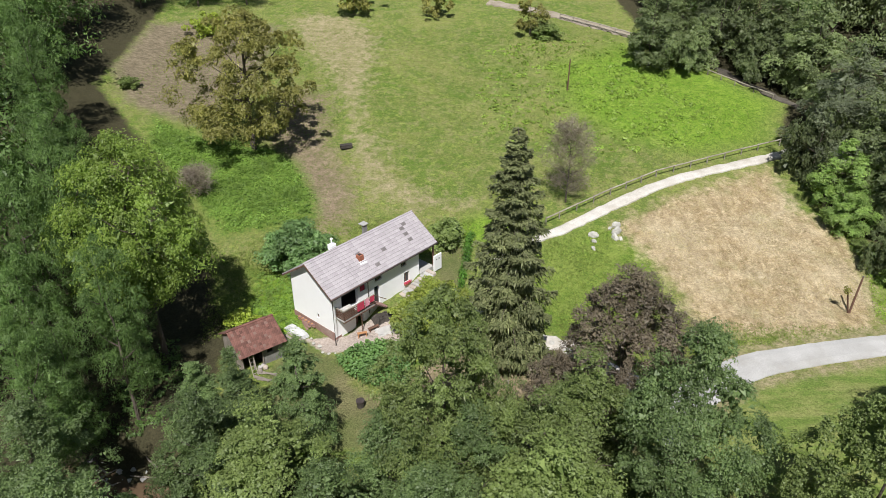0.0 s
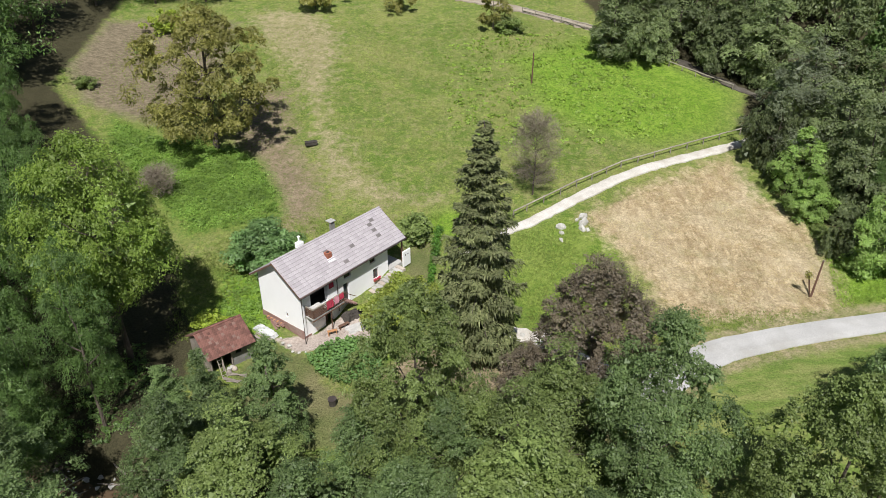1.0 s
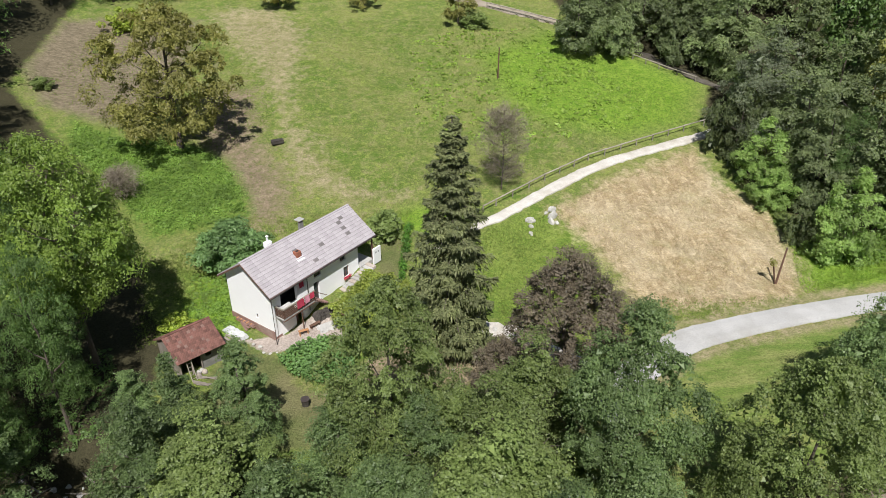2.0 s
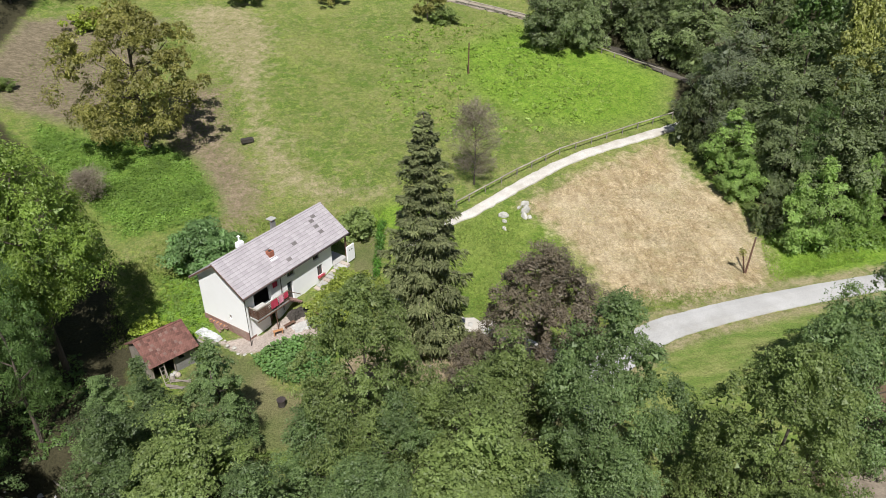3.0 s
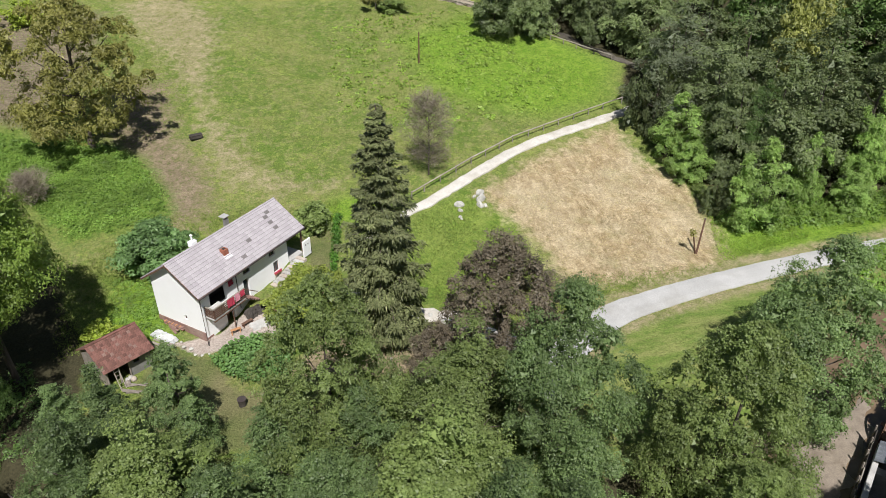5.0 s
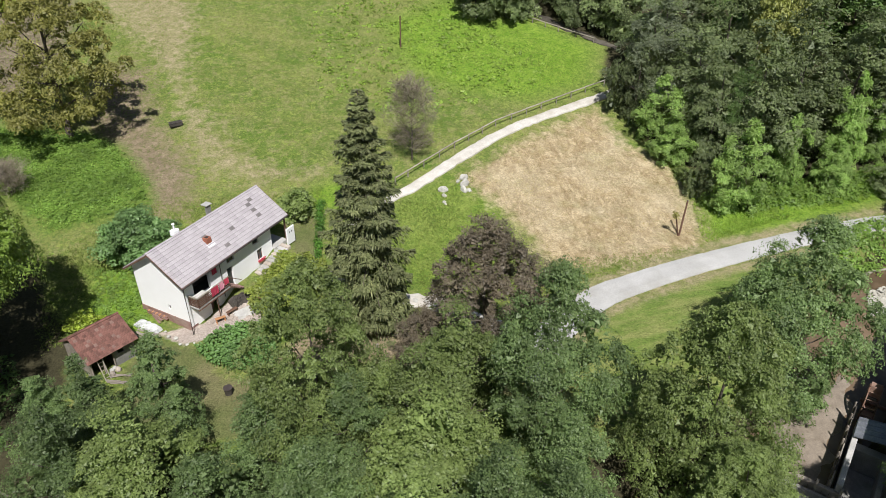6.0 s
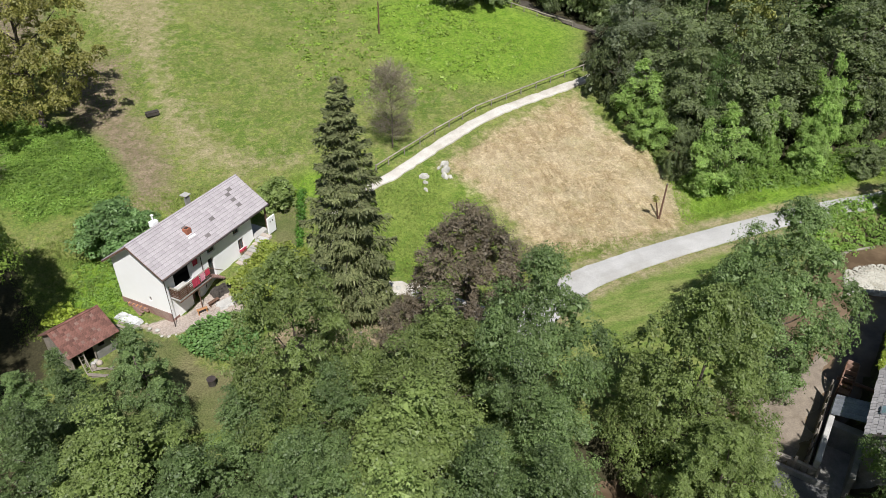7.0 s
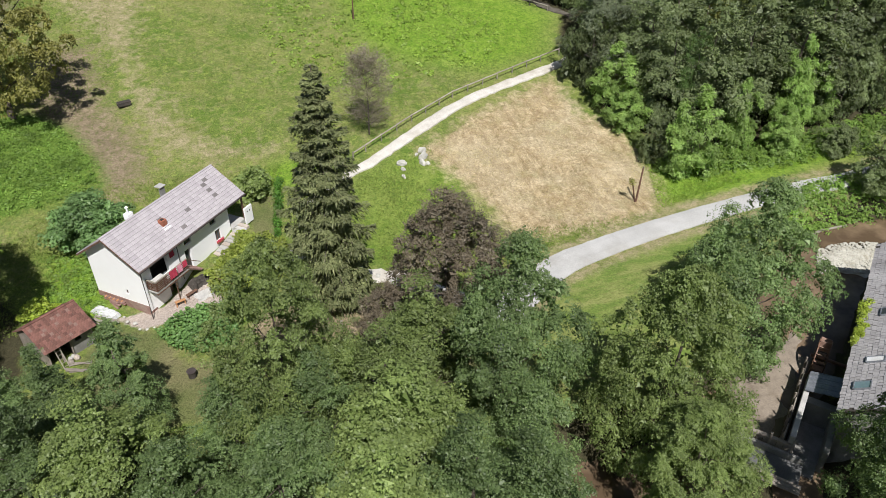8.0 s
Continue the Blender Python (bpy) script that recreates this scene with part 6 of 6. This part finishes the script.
for i in range(9):
    a = rngs.uniform(0, 180)
    x, y = rngs.uniform(-27, -21.5), rngs.uniform(36.0, 39.0)
    loose("driftwood", limb(bmesh.new(), [(-1.2, 0, 0), (0, 0.1, 0.1), (1.2, 0, 0.05)], 0.08, 0.04, 6), M["old_timber"], pose(x, y, at(x, y) + 0.12, rngs.uniform(-8, 8), rngs.uniform(-8, 8), a), "grey driftwood log in the stream bed", "log", "driftwood")
loose("bank_log", limb(bmesh.new(), [(-3, 0, 0), (0, 0.3, 0.1), (3.2, -0.1, 0.05)], 0.16, 0.12, 8), M["rail_wood"], pose(56.6, 47.6, at(56.6, 47.6) + 0.2, 0, 0, 8), "pale log lying on the stream bank", "log")

# ---- watermill ----
MILL = pose(34.7, 23.4, 0, 0, 0, 40.25)


def mill():
    m = thing("watermill", MILL, "old watermill with a grey shingled roof by the stream", "mill")
    L, E, R, D = 23.4, 3.0, 6.3, 5.0
    part("wall", blocks((0.5, -1.0, -3.0, L - 0.5, -0.6, 3.25)), M["wet_concrete"], m, "stained stream-side wall")
    part("wall", blocks((0.5, -9.4, -0.5, L - 0.5, -9.0, 3.25)), M["plaster"], m)
    for x in (0.5, L - 0.9):
        bm = bmesh.new()
        for dx in (0, 0.4):
            bm.faces.new([bm.verts.new((x + dx, y, z)) for y, z in ((-0.6, -3), (-9.4, -3), (-9.4, 3.3), (-D, 6.1), (-0.6, 3.3))])
        bm.verts.ensure_lookup_table()
        for i in range(5):
            bm.faces.new((bm.verts[i], bm.verts[(i + 1) % 5], bm.verts[5 + (i + 1) % 5], bm.verts[5 + i]))
        bmesh.ops.recalc_face_normals(bm, faces=bm.faces)
        part("wall", bm, M["wet_concrete"], m, "gable wall")
    bm = slope_slab(0, L, 0, E - 0.1, -D, R - 0.1, -0.08)
    f = part("roof", bm, M["soil_dark"], m, "grey weathered shingle roof")
    part("roof", slope_slab(0, L, -2 * D, E - 0.1, -D, R - 0.1, 0.12), M["shingle"], m)
    rng = random.Random(27)
    w, ln = 0.34, math.hypot(D, R - E)
    cols, rows = int(L / w), int(ln / 0.36)
    mesh = tile_mesh("shingle", w - 0.035, 0.385, 0.022, M["shingle"], 0.03)
    flip = Matrix.Rotation(math.pi, 4, "Z")
    holder = part("shingling", blocks((L - 0.1, -0.12, E - 0.06, L, -0.02, E - 0.02)), M["shingle"], m, "courses of grey shingles")
    holder.matrix_basis = Matrix.Identity(4)
    ang = math.degrees(math.atan2(R - E, D))
    k = 0
    for r in range(rows):
        for c in range(cols):
            d = r * 0.36 + rng.uniform(-0.035, 0.035)
            p = pose(c * w + w + rng.uniform(-0.02, 0.02) + (r * 0.37 % 1.0) * w, 0.03 - math.cos(radians(ang)) * d, E + math.sin(radians(ang)) * d, 0, 0, 180) @ pose(0, 0, 0, ang + rng.uniform(-1.2, 1.2), 0, rng.uniform(-1.5, 1.5))
            if r < 7 and 1 <= c < 44 and k < 300:
                attach("shingle", mesh, f, "", p)
                k += 1
            elif rng.random() > 0.012:
                vs = [p @ v.co for v in mesh.vertices]
                rest_v.extend(vs)
                rest_f.extend([[i + rest_n[0] for i in q.vertices] for q in mesh.polygons])
                rest_n[0] += len(vs)
    tagged(attach("shingle_field", mesh_of("shingle_field", rest_v, rest_f, M["shingle"]), m, "further shingle courses"), kind="stuff")

    def on_roof(x, d, up):
        return pose(x, -math.cos(radians(ang)) * d, E + math.sin(radians(ang)) * d + up, -ang, 0, 0)

    for x, d, lx, ly, mat in ((2.2, 0.75, 0.75, 1.0, "skylight"), (5.2, 1.2, 0.55, 1.1, "white_cloth"), (11.2, 1.5, 0.9, 0.7, "glass"), (15.6, 1.7, 0.9, 0.8, "skylight")):
        s = part("skylight", blocks((-0.07, -ly, 0, 0, 0, 0.14), (lx, -ly, 0, lx + 0.07, 0, 0.14), (0, -ly - 0.07, 0, lx, -ly, 0.14), (0, 0, 0, lx, 0.07, 0.14)), M["zinc"], m, "roof window", m=on_roof(x, d, 0.05))
        part("pane", blocks((0, -ly, 0.08, lx, 0, 0.1)), M[mat], s)
    rg = np.random.RandomState(71)
    cx = rg.uniform(7.6, 13.6, 46)
    dd = np.abs(rg.randn(46)) * 0.35 * np.clip((cx - 7.0) / 2.0, 0.3, 1)
    cen = np.stack([cx, 0.02 - dd * math.cos(radians(ang)), E + 0.05 + dd * math.sin(radians(ang))], 1)
    st = thing("roof_creeper", MILL, "yellow-green creeper growing on the mill eave", "plant")
    attach("foliage", quads_mesh("foliage", leaf_quads(rg, cen, np.full(46, 0.32), 60, 0.17, 0.12), M["yellow"]), st)
    return m


rest_v, rest_f, rest_n = [], [], [0]
mill()


# Paddle wood lightened: the light on its upper faces is put into the colour.
M["paddle"] = rough_matter("sunlit_toned_paddle_wood", (0.25, 0.15, 0.115), (0.38, 0.255, 0.20), 2.0, 20.0, 0.6, 0.5)


def water_wheel():
    R, N, w = 1.55, 16, 0.95
    t = thing("mill_wheel", MILL @ pose(10.3, 1.0, -1.15), "brown wooden mill wheel with paddles beside the wall", "mill wheel")
    part("axle", limb(bmesh.new(), [(0, -1.7, 0), (0, 1.2, 0)], 0.16, 0.16, 10), M["rust"], t)
    for y in (0.0, w - 0.08):
        bm = bmesh.new()
        for i in range(40):
            a, b = 2 * math.pi * i / 40, 2 * math.pi * (i + 1) / 40
            ps = [(math.cos(v) * r, yy, math.sin(v) * r) for yy in (y, y + 0.08) for v, r in ((a, R - 0.34), (b, R - 0.34), (b, R - 0.04), (a, R - 0.04))]
            vs = [bm.verts.new(q) for q in ps]
            for q in ((0, 1, 2, 3), (7, 6, 5, 4), (2, 6, 7, 3), (0, 4, 5, 1)):
                bm.faces.new([vs[j] for j in q])
        bmesh.ops.remove_doubles(bm, verts=bm.verts, dist=0.0005)
        part("rim", bm, M["rust"], t, "wooden wheel rim")
        for i in range(6):
            a = math.pi * i / 3
            part("spoke", blocks((0.1, y, -0.06, R - 0.34, y + 0.08, 0.06)), M["rust"], t, m=pose(0, 0, 0, 0, -math.degrees(a), 0))
    for i in range(N):
        a = 360 * i / N
        part("paddle", blocks((R - 0.5, 0.08, -0.025, R + 0.12, w - 0.08, 0.025), bevel=0.006), M["paddle"], t, m=pose(0, 0, 0, 0, -a, 0))


water_wheel()
fl = thing("flume", MILL, "concrete headrace with a zinc cover leading to the wheel", "flume")
part("cover", slope_slab(4.3, 6.6, -0.3, 0.55, 1.95, 0.15, 0.03), M["zinc"], fl, "worn zinc sheet cover")
for k in range(5):
    x = 4.35 + 0.55 * k
    part("seam", slope_slab(x, x + 0.05, -0.3, 0.58, 1.95, 0.18, 0.035), M["zinc"], fl)
part("wall", blocks((-0.6, 1.62, -2.8, 6.6, 2.0, -0.05), bevel=0.03), M["concrete"], fl, "pale-topped channel wall")
part("apron", blocks((3.6, -0.6, -2.8, 4.3, 1.62, -0.25), bevel=0.02), M["wet_concrete"], fl)
part("inner_wall", blocks((-0.6, -0.58, -2.8, 3.6, -0.2, -0.3), bevel=0.03), M["wet_concrete"], fl)
part("channel_floor", blocks((-1.6, -0.2, -2.8, 3.6, 1.62, -2.2)), M["wet_concrete"], fl)
for k in range(6):
    part("plank", blocks((-0.4 + 1.5 * k, 2.25, -2.6, 1.06 + 1.5 * k, 2.33, -0.55 + 0.04 * (k % 2)), bevel=0.01), M["soil_dark"] if k % 2 else M["old_timber"], fl, "dark revetment plank")
for k in range(7):
    part("stake", pole((-0.4 + 1.5 * k, 2.42, -2.8), (-0.4 + 1.5 * k, 2.42, -0.2), 0.07, 6), M["old_timber"], fl)
wr = thing("sluice_gate", MILL, "grey timber sluice gate across the channel", "sluice")
part("beam", blocks((-0.8, 1.5, -0.95, -0.5, 4.6, -0.75), bevel=0.02), M["old_timber"], wr)
for k in range(6):
    part("gate_board", blocks((-0.72, 1.75 + 0.45 * k, -2.5, -0.64, 2.17 + 0.45 * k, -0.95)), M["old_timber"], wr)
for y in (1.5, 3.0, 4.5):
    part("post", blocks((-0.85, y, -2.8, -0.65, y + 0.16, -0.3), bevel=0.02), M["old_timber"], wr)
M["dark_slab"] = rough_matter("dark_wet_concrete", (0.085, 0.085, 0.085), (0.14, 0.14, 0.135), 0.8, 14.0, 0.9, 0.4, 0.02)
dk = thing("weir_deck", MILL, "grey concrete weir deck below the sluice", "weir")
part("slab", blocks((-3.2, 0.6, -2.8, -1.2, 5.4, -1.7), bevel=0.04), M["dark_slab"], dk)
for k in range(3):
    part("plank", blocks((-4.1 + 0.3 * k, 0.4, -1.6, -3.84 + 0.3 * k, 5.2, -1.5), bevel=0.01), M["old_timber"], dk)
part("kerb", blocks((-1.2, 0.6, -2.8, -0.95, 5.4, -1.25), bevel=0.03), M["wet_concrete"], dk)
